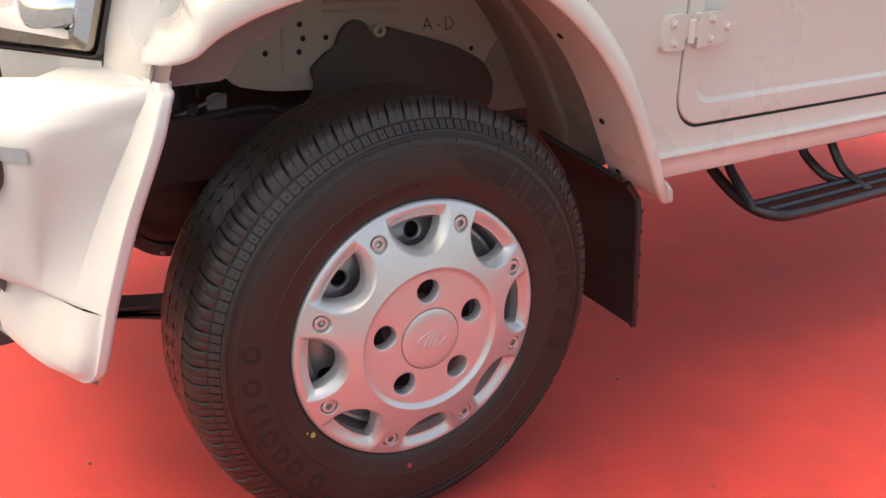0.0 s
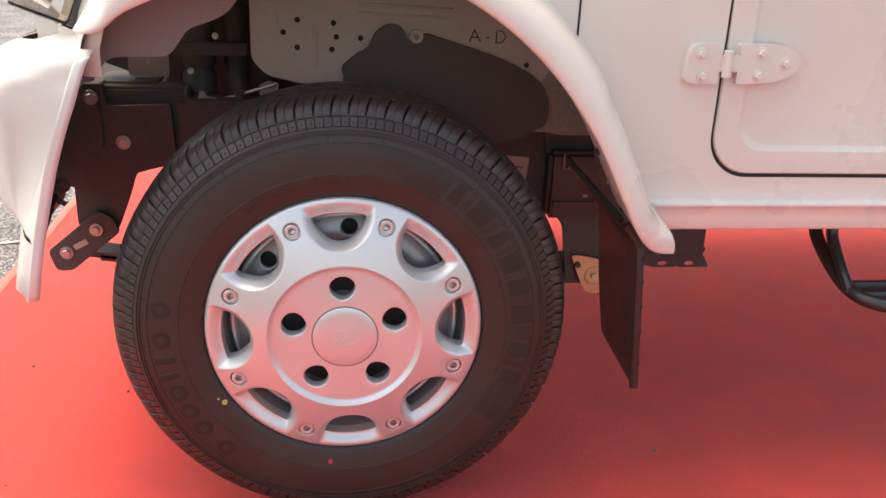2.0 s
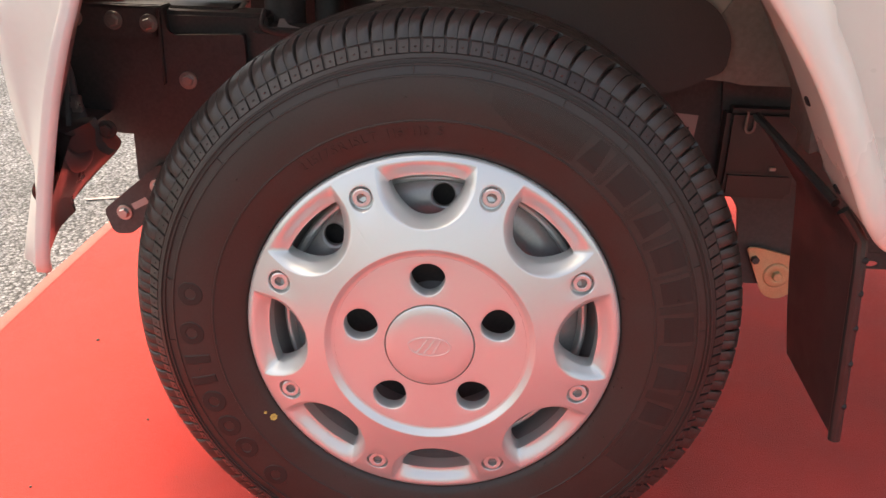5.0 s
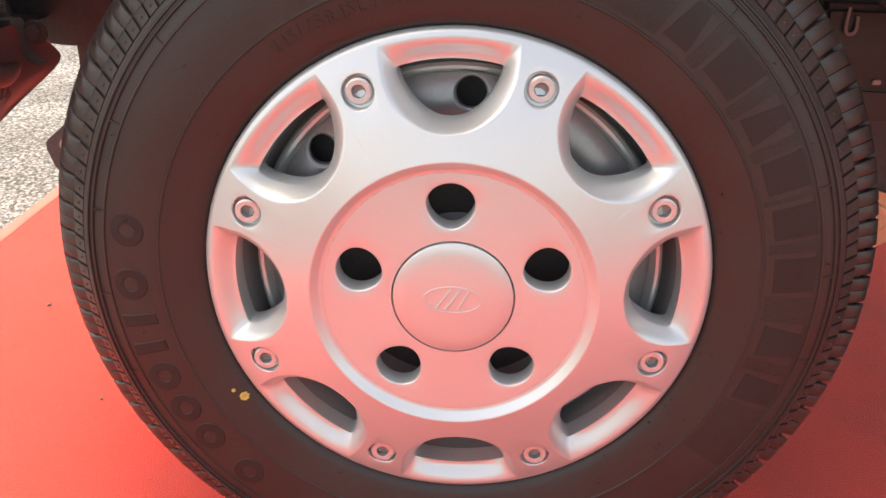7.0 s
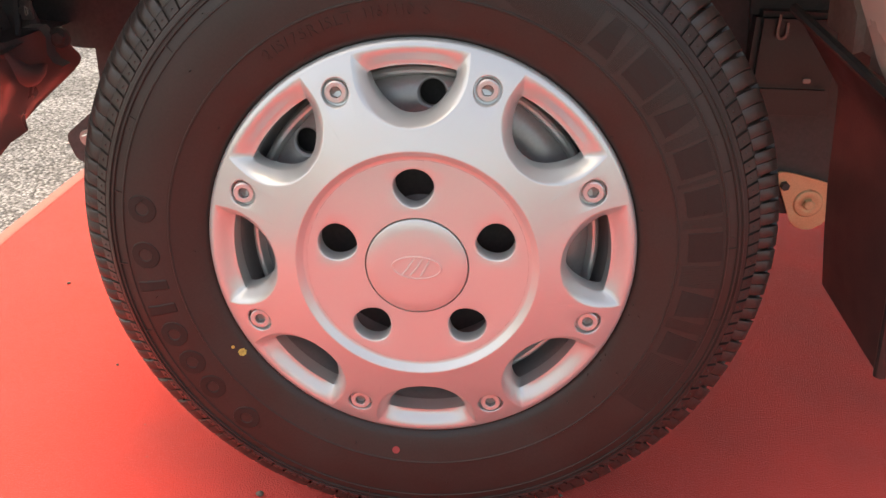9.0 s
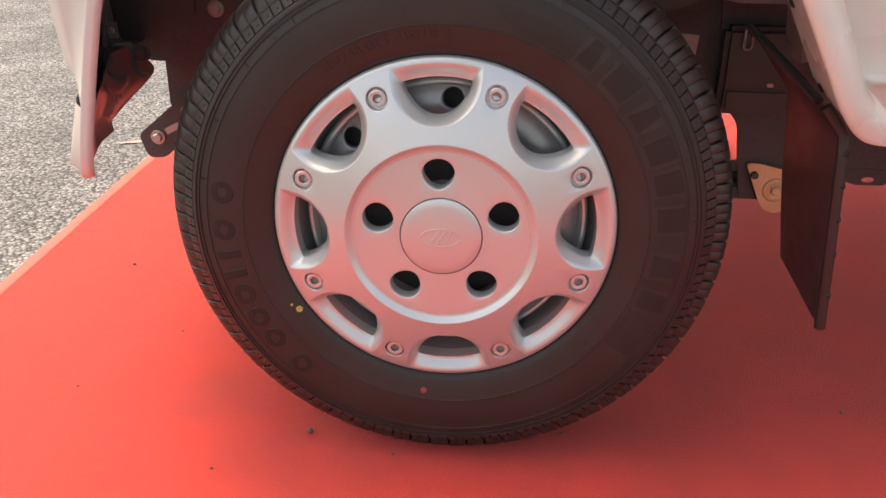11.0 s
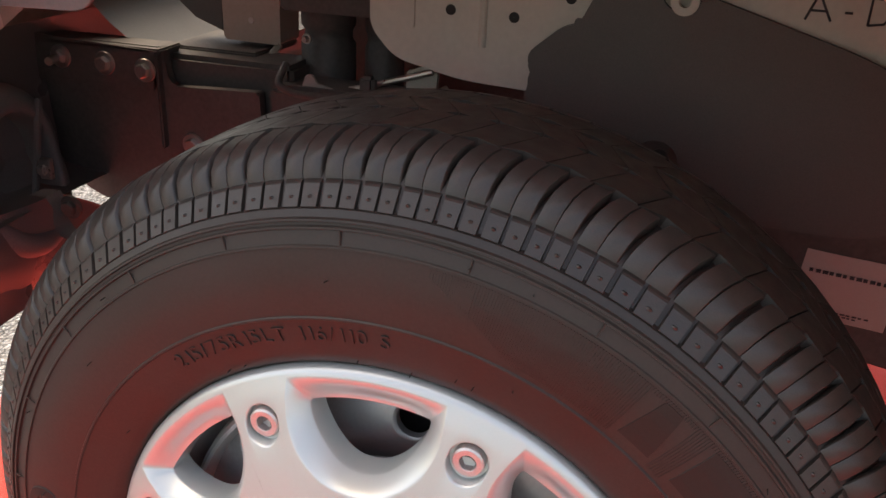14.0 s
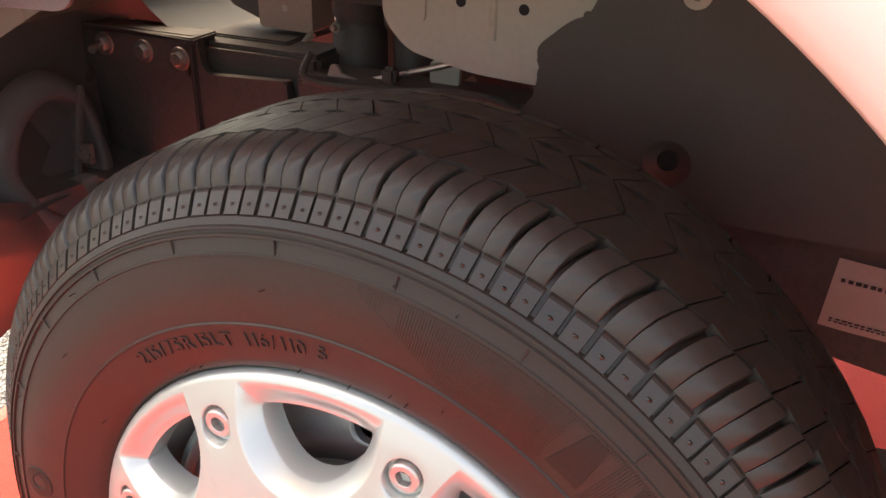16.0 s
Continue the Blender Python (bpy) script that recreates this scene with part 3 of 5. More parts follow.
def lettering(text, size, depth):
    """Flat letters from the built-in font, as a mesh in the xz plane facing -y, each with its advance."""
    out, x = [], 0.0
    for ch in text:
        cu = bpy.data.curves.new("letter", "FONT")
        cu.body, cu.size, cu.extrude = ch, size, depth
        ob = bpy.data.objects.new("letter", cu)
        me = bpy.data.meshes.new_from_object(ob)
        wide = max((v.co.x for v in me.vertices), default=size * 0.3)
        if ch != " ":
            out.append((me, x, wide))
        x += wide + size * 0.10
        bpy.data.objects.remove(ob)
        bpy.data.curves.remove(cu)
    return out, x


bm = bmesh.new()
glyphs, total = lettering("215/75R15LT 116/110 S", 0.0148, 0.0007)
for me, x, wide in glyphs:
    mid = x + wide / 2
    deg = 107.5 + math.degrees((total / 2 - mid) * 1.05 / 0.236)
    tmp = bmesh.new()
    tmp.from_mesh(me)
    for v in tmp.verts:
        p = pose(0, 0, 0, 0, deg - 90, 0).inverted() @ Vector((v.co.x - wide / 2, 0, 0))
        r = 0.2330 + v.co.y
        a = deg - math.degrees((v.co.x - wide / 2) / r)
        v.co = Vector(on_wall(r, a, 0.0004 + v.co.z))
    tmp.to_mesh(me)
    tmp.free()
    bm.from_mesh(me)
    bpy.data.meshes.remove(me)
part("size_marking", bm, RUBBER, wheel, "raised tyre size lettering", smooth=0)

# ---- car body ----
SKIN = 0.068
LIP = spline([(-0.366, 0.047, 0.787), (-0.345, 0.015, 0.787), (-0.318, -0.002, 0.795), (-0.285, -0.010, 0.820), (-0.226, -0.016, 0.845), (-0.14, -0.022, 0.866), (0.0, -0.028, 0.880), (0.10, -0.034, 0.8725),
              (0.188, -0.038, 0.8345), (0.277, -0.039, 0.7635), (0.351, -0.042, 0.670), (0.406, -0.043, 0.570), (0.433, -0.040, 0.521), (0.463, -0.028, 0.491), (0.503, -0.012, 0.480)], 8)


def flare_frame(i):
    a, b = LIP[max(i - 1, 0)], LIP[min(i + 1, len(LIP) - 1)]
    d = Vector((b.x - a.x, 0, b.z - a.z)).normalized()
    out = Vector((-d.z, 0, d.x))
    if i < 36:
        f = max(0.0, 1 - i / 36)
        out = (out * (1 - f) + Vector((0.55, 0, 0.83)) * f).normalized()
    return out


def flare_width(i):
    f = i / (len(LIP) - 1)
    if f > 0.70:
        k = (f - 0.70) / 0.30
        return (0.062 - 0.014 * min(1, k / 0.7)) * math.sqrt(max(0.06, 1 - max(0, (k - 0.76) / 0.24) ** 2.6))
    return 0.058 + 0.01 * min(1, f * 4)


# cross-section of the flare: share of its width, share of the way from the lip's depth to the skin
SECTION = [(0.20, 1.22), (0.16, 0.92), (0.10, 0.62), (0.06, 0.40), (0.03, 0.18), (0.0, 0.09), (-0.035, 0.03), (0.0, -0.012), (0.10, -0.03), (0.26, -0.02), (0.44, 0.04), (0.62, 0.17), (0.78, 0.42), (0.90, 0.72), (0.97, 0.93), (1.02, 1.03)]
bm = bmesh.new()
rows, outer = [], []
for i, p in enumerate(LIP):
    w, n = flare_width(i), flare_frame(i)
    puff = max(0.0, i / (len(LIP) - 1) - 0.86) / 0.14
    rows.append([p + n * (w * s) + Vector((0, (SKIN - p.y) * (k * (1 - puff) + puff * max(0.0, k) ** 2.6), 0)) for s, k in SECTION])
    outer.append(p + n * w)
vs = grid(bm, rows)
bm.faces.new(vs[-1][6:])
bm.faces.new(vs[0][::-1])
part("fender_flare", bm, WHITE, car, "white wheel arch flare with rolled lip", smooth=60)

for i in range(60, len(LIP) - 14, 12):
    p, n = LIP[i], flare_frame(i)
    bm = bmesh.new()
    box(bm, -0.005, 0.005, -0.003, 0.007, -0.003, 0.002, 0.001)
    q = p + n * (flare_width(i) * 0.17)
    part("flare_clip", bm, SEAL, car, "small black clip under the flare", at=pose(q.x, 0.060, q.z, 0, math.degrees(math.atan2(n.x, n.z)), 0))

# side skin above and behind the arch
bm = bmesh.new()
top = 1.02
strip = [(o.x, o.z) for o in outer if o.z > 0.52 and o.x > -0.40]
low, high = [], []
front = [q for q in strip if q[0] < 0.40]
for x, z in front:
    low.append((min(x, 0.5717), SKIN, z))
    high.append((x, SKIN + 0.002 if x < 0.34 else SKIN, top))
rows = []
for f in (0, 0.25, 0.5, 0.75, 1.0):
    rows.append([tuple(Vector(a).lerp(Vector((min(max(b[0], -0.300), 0.5717), b[1], b[2])), f)) for a, b in zip(low, high)])
grid(bm, rows)
part("front_fender", bm, WHITE, car, "white front fender panel")

bm = bmesh.new()
corner = [(0.5717, top)] + [(0.6387 - 0.0670 * math.cos(a), 0.6467 - 0.0670 * math.sin(a)) for a in [math.pi / 2 * k / 10 for k in range(11)]]
rear = [q for q in strip if q[0] >= front[-1][0] and q[1] > 0.584]
base = [(x, SKIN, z) for x, z in rear] + [(rear[-1][0] + 0.003, SKIN, 0.5797)]
end = base[-1][0]
grid(bm, [base, [(x, SKIN, 0.70 if z < 0.70 else z + 0.02) for x, y, z in base], [(x, SKIN, top) for x, y, z in base]])
grid(bm, [[(end, SKIN, z) for x, z in corner], [(x, SKIN, z) for x, z in corner]])
part("cowl_panel", bm, WHITE, car, "white body panel between fender and door", smooth=0)

bm = bmesh.new()
box(bm, 0.3395, 0.3425, SKIN - 0.0012, SKIN + 0.004, 0.785, top, 0)
part("panel_gap", bm, SEAL, car, "dark seam between fender and cowl", smooth=0)

# sill with its raised crease, closed underneath
bm = bmesh.new()
prof = [(SKIN + dy, z) for dy, z in ((0, 0.5797), (0, 0.5435), (-0.0015, 0.5405), (-0.0055, 0.5385), (-0.0085, 0.5360), (-0.0088, 0.5335), (-0.0065, 0.5300), (-0.0035, 0.5270), (-0.002, 0.5120), (-0.001, 0.4945), (0.001, 0.4905), (0.006, 0.4890), (0.030, 0.4910), (0.032, 0.5030))]
rows = []
for x in (0.432, 0.450, 0.468, 0.480, 0.490, 0.494, 0.50, 0.6, 0.9, 1.3, 1.9, 2.6):
    k = min(1, max(0, (x - 0.488) / 0.008))
    rows.append([(max(x, 0.434 + (0.580 - z) * 0.70), y if z > 0.5432 or z < 0.5272 else SKIN - 0.001 + (y - SKIN + 0.001) * k, z) for y, z in prof])
vs = grid(bm, rows)
part("sill", bm, WHITE, car, "white sill with raised crease", smooth=50)


def door_loop(inset, y):
    x0, z0, x1, z1, r = 0.5770 + inset, 0.5850 + inset, 1.62 - inset, 1.10, max(0.064 - inset * 0.45, 0.012)
    pts = [(x0, z1)]
    for k in range(9):
        a = math.pi / 2 * k / 8
        pts.append((x0 + r * (1 - math.cos(a)), z0 + r - r * math.sin(a)))
    for k in range(9):
        a = math.pi / 2 * k / 8
        pts.append((x1 - r + r * math.sin(a), z0 + r - r * math.cos(a)))
    pts.append((x1, z1))
    return [(x, y, z) for x, z in pts]


bm = bmesh.new()
rows = [door_loop(-0.0005, SKIN + 0.012), door_loop(0, SKIN + 0.003), door_loop(0.0012, SKIN + 0.0005), door_loop(0.003, SKIN - 0.0005), door_loop(0.034, SKIN - 0.0010), door_loop(0.038, SKIN - 0.0004), door_loop(0.046, SKIN + 0.0052), door_loop(0.050, SKIN + 0.0060), door_loop(0.20, SKIN + 0.0055)]
vs = grid(bm, rows)
bm.faces.new(vs[-1])
door = part("door", bm, WHITE, car, "white car door with stamped recess", smooth=22)
bm = bmesh.new()
rows = [door_loop(-0.0065, SKIN + 0.005), door_loop(-0.0055, SKIN + 0.0035), door_loop(0.001, SKIN + 0.0045)]
grid(bm, rows)
part("door_seal", bm, SEAL, door, "black rubber door seal", smooth=0)

# hinge: two painted leaves, a knuckle and bolts
bm = bmesh.new()
leaf = rounded([(0.507, 0.729), (0.563, 0.730), (0.565, 0.790), (0.515, 0.790)], [0.016, 0.002, 0.002, 0.018])
plate(bm, leaf, SKIN - 0.0125, 0.013, 0.0022)
hinge = part("door_hinge", bm, WHITE, car, "white painted door hinge")
bm = bmesh.new()
leaf = rounded([(0.592, 0.730), (0.658, 0.734), (0.694, 0.755), (0.690, 0.778), (0.658, 0.791), (0.592, 0.790)], [0.003, 0.02, 0.012, 0.012, 0.02, 0.003])
plate(bm, leaf, SKIN - 0.0135, 0.013, 0.0022)
part("hinge_leaf", bm, WHITE, hinge)
bm = bmesh.new()
lathe(bm, [(0.0001, -0.026), (0.0065, -0.026), (0.0075, -0.025), (0.0075, 0.014), (0.0065, 0.015), (0.0001, 0.015)], 20)
part("knuckle", bm, WHITE, hinge, at=pose(0.574, SKIN - 0.014, 0.766, 90))
bm = bmesh.new()
box(bm, 0.561, 0.595, SKIN - 0.015, SKIN - 0.003, 0.748, 0.773, 0.002)
part("hinge_strap", bm, WHITE, hinge)
for x, z in ((0.531, 0.775), (0.536, 0.742), (0.626, 0.778), (0.625, 0.744), (0.666, 0.763)):
    hex_bolt("hinge_bolt", x, SKIN - 0.0138, z, hinge, 0.0058, mat=WHITE)

# inside of the wheel arch
bm = bmesh.new()
rows = []
start = [i for i, p in enumerate(LIP) if p.x > 0.02 and p.z > 0.53]
for i in start:
    p, n = LIP[i], flare_frame(i)
    k = min(1, max(0, (p.x - 0.02) / 0.3))
    row = []
    for y, off in ((0.060, 0.014), (0.064, 0.024), (0.070, 0.030), (0.085, 0.034), (0.090, 0.044), (0.135, 0.046), (0.140, 0.036), (0.19, 0.036), (0.195, 0.048), (0.245, 0.050), (0.25, 0.040), (0.30, 0.040), (0.33, 0.055), (0.386, 0.058)):
        row.append(Vector((p.x, y, p.z)) + n * (off + 0.01 * k))
    rows.append(row)
rows.append([v + Vector((0.004, 0, -0.045)) for v in rows[-1]])
grid(bm, rows)
part("wheelhouse", bm, PRIMER_DARK, car, "brown ribbed inner wheel arch panel", smooth=30)
bm = bmesh.new()
rows = []
for p in spline([(-0.366, 0, 0.712), (-0.363, 0, 0.745), (-0.348, 0, 0.795), (-0.305, 0, 0.838), (-0.226, 0, 0.870), (-0.14, 0, 0.890), (0.0, 0, 0.904), (0.06, 0, 0.90)], 4):
    rows.append([(p.x + dx, y, p.z - dz) for y, dx, dz in ((0.045, 0, 0.006), (0.06, 0.003, 0), (0.075, 0.006, 0.001), (0.085, 0.008, 0.002), (0.096, 0.010, 0.003))])
grid(bm, rows)
rows = [[(x, y, 0.904 - dz) for x, dz in ((-0.22, 0.03), (-0.14, 0.014), (0.0, 0.0), (0.06, 0.004))] for y in (0.094, 0.24, 0.386)]
grid(bm, rows)
LINER = material("dark_grey_liner", (0.15, 0.135, 0.132), 0.6, vary=0.15, scale=10, fine=400, bump=0.1)
part("arch_liner", bm, LINER, car, "dark grey plastic arch liner", smooth=40)
bm = bmesh.new()
plate(bm, rounded([(-0.372, 0.705), (-0.356, 0.712), (-0.334, 0.744), (-0.250, 0.746), (-0.236, 0.765), (-0.222, 0.786), (-0.190, 0.797), (-0.166, 0.809), (-0.145, 0.835), (-0.12, 0.90), (-0.20, 0.885), (-0.30, 0.845), (-0.358, 0.79)],
                  [0.002, 0.01, 0.012, 0.012, 0.012, 0.012, 0.012, 0.012, 0.02, 0.01, 0.02, 0.02, 0.02]), 0.092, 0.004)
part("liner_panel", bm, LINER, car)

# inner apron with punched holes, rubber splash shield and marker writing
AP = 0.386
bm = bmesh.new()
ap = rounded([(-0.158, 1.0), (-0.158, 0.70), (-0.133, 0.672), (-0.065, 0.657), (0.012, 0.653), (0.03, 0.657), (0.02, 0.68), (0.03, 0.72), (0.15, 0.72), (0.25, 0.675), (0.33, 0.580), (0.395, 0.576), (0.412, 0.572), (0.490, 0.572), (0.49, 0.66), (0.49, 1.0)],
             [0.003, 0.012, 0.015, 0.02, 0.01, 0.006, 0.02, 0.02, 0.05, 0.01, 0.01, 0.01, 0.003, 0.003, 0.02, 0.003])
plate(bm, ap, AP, 0.004, 0.001)
apron = part("inner_apron", bm, PRIMER, car, "beige painted inner fender apron")
# holes are not cut: black discs carry the shade inside them
for x, z in ((-0.101, 0.748), (-0.076, 0.770), (-0.077, 0.722), (-0.013, 0.766), (-0.008, 0.742), (-0.016, 0.720), (0.035, 0.741), (0.341, 0.700)):
    bm = bmesh.new()
    lathe(bm, [(0.0001, -0.0004), (0.0048, -0.0004), (0.0054, 0.0006)], 16)
    part("dark_hole_disc", bm, SEAL, apron, at=pose(x, AP, z))
bm = bmesh.new()
plate(bm, rounded([(0.392, 0.70), (0.33, 0.60), (0.33, 0.578), (0.395, 0.574), (0.412, 0.570), (0.492, 0.570), (0.492, 0.66), (0.492, 0.82)], [0.02, 0.02, 0.01, 0.01, 0.01, 0.003, 0.02, 0.01]), AP - 0.003, 0.003, 0.001)
part("apron_extension", bm, PRIMER_DARK, apron, "dark brown rear part of the apron")
for x0, z0, x1, z1, r in ((-0.045, 0.69, -0.045, 0.765, 0.004), (0.03, 0.80, 0.20, 0.795, 0.004), (0.03, 0.785, 0.19, 0.78, 0.003)):
    bm = bmesh.new()
    tube(bm, [(x0, AP + 0.001, z0), ((x0 + x1) / 2, AP + 0.001, (z0 + z1) / 2), (x1, AP + 0.001, z1)], r, 10)
    part("stamped_bead", bm, PRIMER, apron)
bm = bmesh.new()
plate(bm, rounded([(-0.150, 0.70), (-0.112, 0.70), (-0.112, 0.80), (-0.150, 0.80)], 0.006), AP - 0.0025, 0.003, 0.001)
part("apron_patch", bm, PRIMER, apron)
bm = bmesh.new()
def stroke(*pts):
    tube(bm, [(x, AP - 0.0003, z) for x, z in pts], 0.0011, 5)
stroke((0.232, 0.740), (0.240, 0.762)); stroke((0.240, 0.762), (0.252, 0.740)); stroke((0.235, 0.748), (0.248, 0.748))
stroke((0.262, 0.748), (0.268, 0.748))
stroke((0.281, 0.739), (0.281, 0.761), (0.292, 0.760), (0.299, 0.750), (0.293, 0.741), (0.281, 0.739))
part("marker_writing", bm, INK, apron, "dark handwritten marker letters", smooth=0)

bm = bmesh.new()
sh = rounded([(0.010, 0.660), (-0.001, 0.690), (0.030, 0.717), (0.046, 0.722), (0.062, 0.757), (0.085, 0.770), (0.108, 0.764), (0.119, 0.742), (0.133, 0.738), (0.148, 0.755), (0.292, 0.712), (0.362, 0.677), (0.390, 0.635), (0.384, 0.588), (0.365, 0.582), (0.32, 0.556), (-0.03, 0.556), (-0.02, 0.62)],
             [0.015, 0.01, 0.008, 0.008, 0.02, 0.02, 0.012, 0.006, 0.006, 0.012, 0.03, 0.03, 0.03, 0.015, 0.01, 0.03, 0.03, 0.03])
plate(bm, sh, AP - 0.012, 0.010, 0.003)
shield = part("splash_shield", bm, PLASTIC, car, "black rubber splash shield in the wheel arch")
bm = bmesh.new()
lathe(bm, [(0.0001, 0.01), (0.007, 0.01), (0.0075, -0.028), (0.0088, -0.030), (0.010, -0.028), (0.012, -0.012), (0.019, -0.004), (0.022, 0.002)], 24)
part("drain_spout", bm, PLASTIC, shield, "short black rubber drain spout", at=pose(0.128, AP - 0.012, 0.606, -20, 0, 8))
bm = bmesh.new()
lathe(bm, [(0.0045, 0.003), (0.0052, -0.001), (0.012, -0.001), (0.0125, 0.003)], 20)
part("shield_eyelet", bm, PRIMER, shield, at=pose(0.134, AP - 0.013, 0.748))

# mud flap, hung slightly askew, with a curled outer edge
def flap_point(y, f):
    """A point of the flap: y across it, f from its top edge (0) to its lower edge (1)."""
    top, foot = 0.508 + 0.30 * (y - 0.03), 0.222 + 0.08 * max(0.0, y - 0.05)
    z = top + (foot - top) * f
    x = 0.462 + 0.022 * f - 0.010 * math.sin(math.pi * f) * (y - 0.03) / 0.22
    return Vector((x - 0.72 * max(0.0, z - 0.478) - 0.010 * (1 - f) * (y - 0.03) / 0.22, y + 0.010 * max(0.0, 1 - f * 5), z))


bm = bmesh.new()
grid(bm, [[flap_point(y, f) for y in (0.030, 0.036, 0.045, 0.07, 0.11, 0.16, 0.208, 0.216)] for f in (0, 0.05, 0.10, 0.16, 0.25, 0.4, 0.6, 0.8, 0.9, 0.96, 1.0)])
bmesh.ops.solidify(bm, geom=bm.faces, thickness=0.005)
flap = part("mud_flap", bm, FLAP, car, "black rubber mud flap behind the wheel", smooth=40)
bm = bmesh.new()
tube(bm, [flap_point(0.031, k / 18) + Vector((0.001, 0, 0)) for k in range(19)], 0.0072, 10)
part("flap_edge", bm, FLAP, flap, "thick rolled outer edge")
for f in (0.18, 0.32, 0.47, 0.63, 0.83):
    bm = bmesh.new()
    lathe(bm, [(0.0001, -0.002), (0.0025, -0.0016), (0.004, 0.0), (0.004, 0.004)], 12)
    p = flap_point(0.03, f)
    part("flap_rivet", bm, SEAL, flap, at=pose(p.x + 0.006, 0.026, p.z, 0, 0, 60))
bm = bmesh.new()
tube(bm, [flap_point(y, 0) + Vector((-0.002, 0, 0.002)) for y in (0.04, 0.08, 0.12, 0.16, 0.2, 0.214)], 0.0055, 8)
part("flap_hem", bm, FLAP, flap, "rolled upper edge")
bm = bmesh.new()
box(bm, 0.405, 0.516, 0.396, 0.432, 0.396, 0.532, 0.008)
box(bm, 0.412, 0.510, 0.390, 0.398, 0.402, 0.438, 0.004)
stop = part("bump_stop_bracket", bm, FLAP, car, "black boxed bracket on the chassis rail")
bm = bmesh.new()
box(bm, 0.476, 0.486, 0.3925, 0.3965, 0.442, 0.448, 0.001)
part("clip", bm, PAPER, stop, "small pale clip")
bm = bmesh.new()
tube(bm, spline([(0.432, 0.392, 0.530), (0.431, 0.390, 0.505), (0.437, 0.390, 0.500), (0.443, 0.391, 0.505), (0.443, 0.393, 0.520)], 4), 0.002, 8)
part("wire_hook", bm, PRIMER_DARK, stop, "small bent wire hook")

# chassis
bm = bmesh.new()
box(bm, -0.30, 2.4, 0.44, 0.51, 0.50, 0.615, 0.008)
rail = part("chassis_rail", bm, BLACK, car, "black chassis side rail")
bm = bmesh.new()
plate(bm, rounded([(-0.618, 0.643), (-0.432, 0.643), (-0.426, 0.599), (-0.312, 0.604), (-0.307, 0.492), (-0.375, 0.475), (-0.430, 0.452), (-0.500, 0.444), (-0.535, 0.447), (-0.618, 0.490)], [0.008, 0.006, 0.01, 0.004, 0.02, 0.02, 0.03, 0.012, 0.02, 0.02]), 0.442, 0.012, 0.002)
horn = part("spring_bracket", bm, BLACK, car, "black chassis bracket with bolts")
bm = bmesh.new()
plate(bm, rounded([(-0.615, 0.646), (-0.438, 0.640), (-0.436, 0.594), (-0.615, 0.592)], 0.006), 0.432, 0.007, 0.002)
box(bm, -0.615, -0.430, 0.432, 0.480, 0.636, 0.642, 0.002)
box(bm, -0.442, -0.434, 0.432, 0.480, 0.525, 0.640, 0.002)
box(bm, -0.622, -0.612, 0.415, 0.445, 0.592, 0.640, 0.004)
part("bumper_stay", bm, BLACK, horn)
for x, y, z, s in ((-0.503, 0.431, 0.620, 0.009), (-0.450, 0.431, 0.617, 0.009), (-0.563, 0.431, 0.622, 0.009), (-0.401, 0.441, 0.532, 0.009)):
    hex_bolt("hex_bolt", x, y, z, horn, s, label="zinc plated hexagon bolt")
bm = bmesh.new()
tube(bm, [(-0.563, 0.424, 0.622), (-0.558, 0.405, 0.621)], 0.005, 10)
part("stud", bm, BOLT, horn)
bm = bmesh.new()
plate(bm, rounded([(-0.503, 0.455), (-0.36, 0.490), (-0.388, 0.463), (-0.402, 0.420), (-0.432, 0.345), (-0.468, 0.330), (-0.503, 0.362)], [0.004, 0.01, 0.01, 0.02, 0.02, 0.02, 0.008]), 0.462, 0.012, 0.002)
part("hanger_leg", bm, BLACK, horn)
m = pose(-0.497, 0, 0.3295, 0, -40, 0)
bm = bmesh.new()
pts = [m @ Vector((x, 0, z)) for x, z in ((-0.076, -0.012), (-0.052, -0.030), (0.070, -0.030), (0.080, 0.0), (0.070, 0.028), (-0.060, 0.028))]
plate(bm, rounded([(p.x, p.z) for p in pts], 0.008), 0.448, 0.009, 0.002)
shackle = part("spring_shackle", bm, BLACK, car, "black leaf spring shackle plate")
hex_bolt("hex_bolt", -0.526, 0.446, 0.310, shackle, 0.0085, label="zinc plated hexagon bolt")
hex_bolt("hex_bolt", -0.467, 0.446, 0.357, shackle, 0.0085, label="zinc plated hexagon bolt")
bm = bmesh.new()
box(bm, -0.014, 0.014, 0.4472, 0.4482, -0.0055, 0.0055, 0, m=pose(-0.499, 0, 0.3265, 0, -28, 0))
part("tag", bm, PAPER, shackle, "small white sticker", smooth=0)
for k, (dx, dz) in enumerate(((0, 0), (0.06, -0.012), (0.12, -0.024))):
    bm = bmesh.new()
    pts = spline([(-0.53 + dx, 0, 0.303 + dz), (-0.42 + dx * 0.7, 0, 0.290 + dz), (-0.2, 0, 0.255 + dz), (0, 0, 0.24 + dz), (0.2, 0, 0.245 + dz), (0.50 - dx, 0, 0.275 + dz)], 6)
    rows = [[(p.x, y, p.z + h) for y, h in ((0.468, -0.006), (0.468, 0.006), (0.525, 0.006), (0.525, -0.006))] for p in pts]
    vs = grid(bm, rows, close_v=True)
    bm.faces.new(vs[0]); bm.faces.new(vs[-1])
    part("leaf_spring", bm, BLACK, car, "black steel leaf spring", smooth=30)
bm = bmesh.new()
tube(bm, [(0.0, 0.11, CZ), (0, 0.25, CZ), (0, 0.255, CZ), (0, 1.5, CZ)], 0.038, 20)
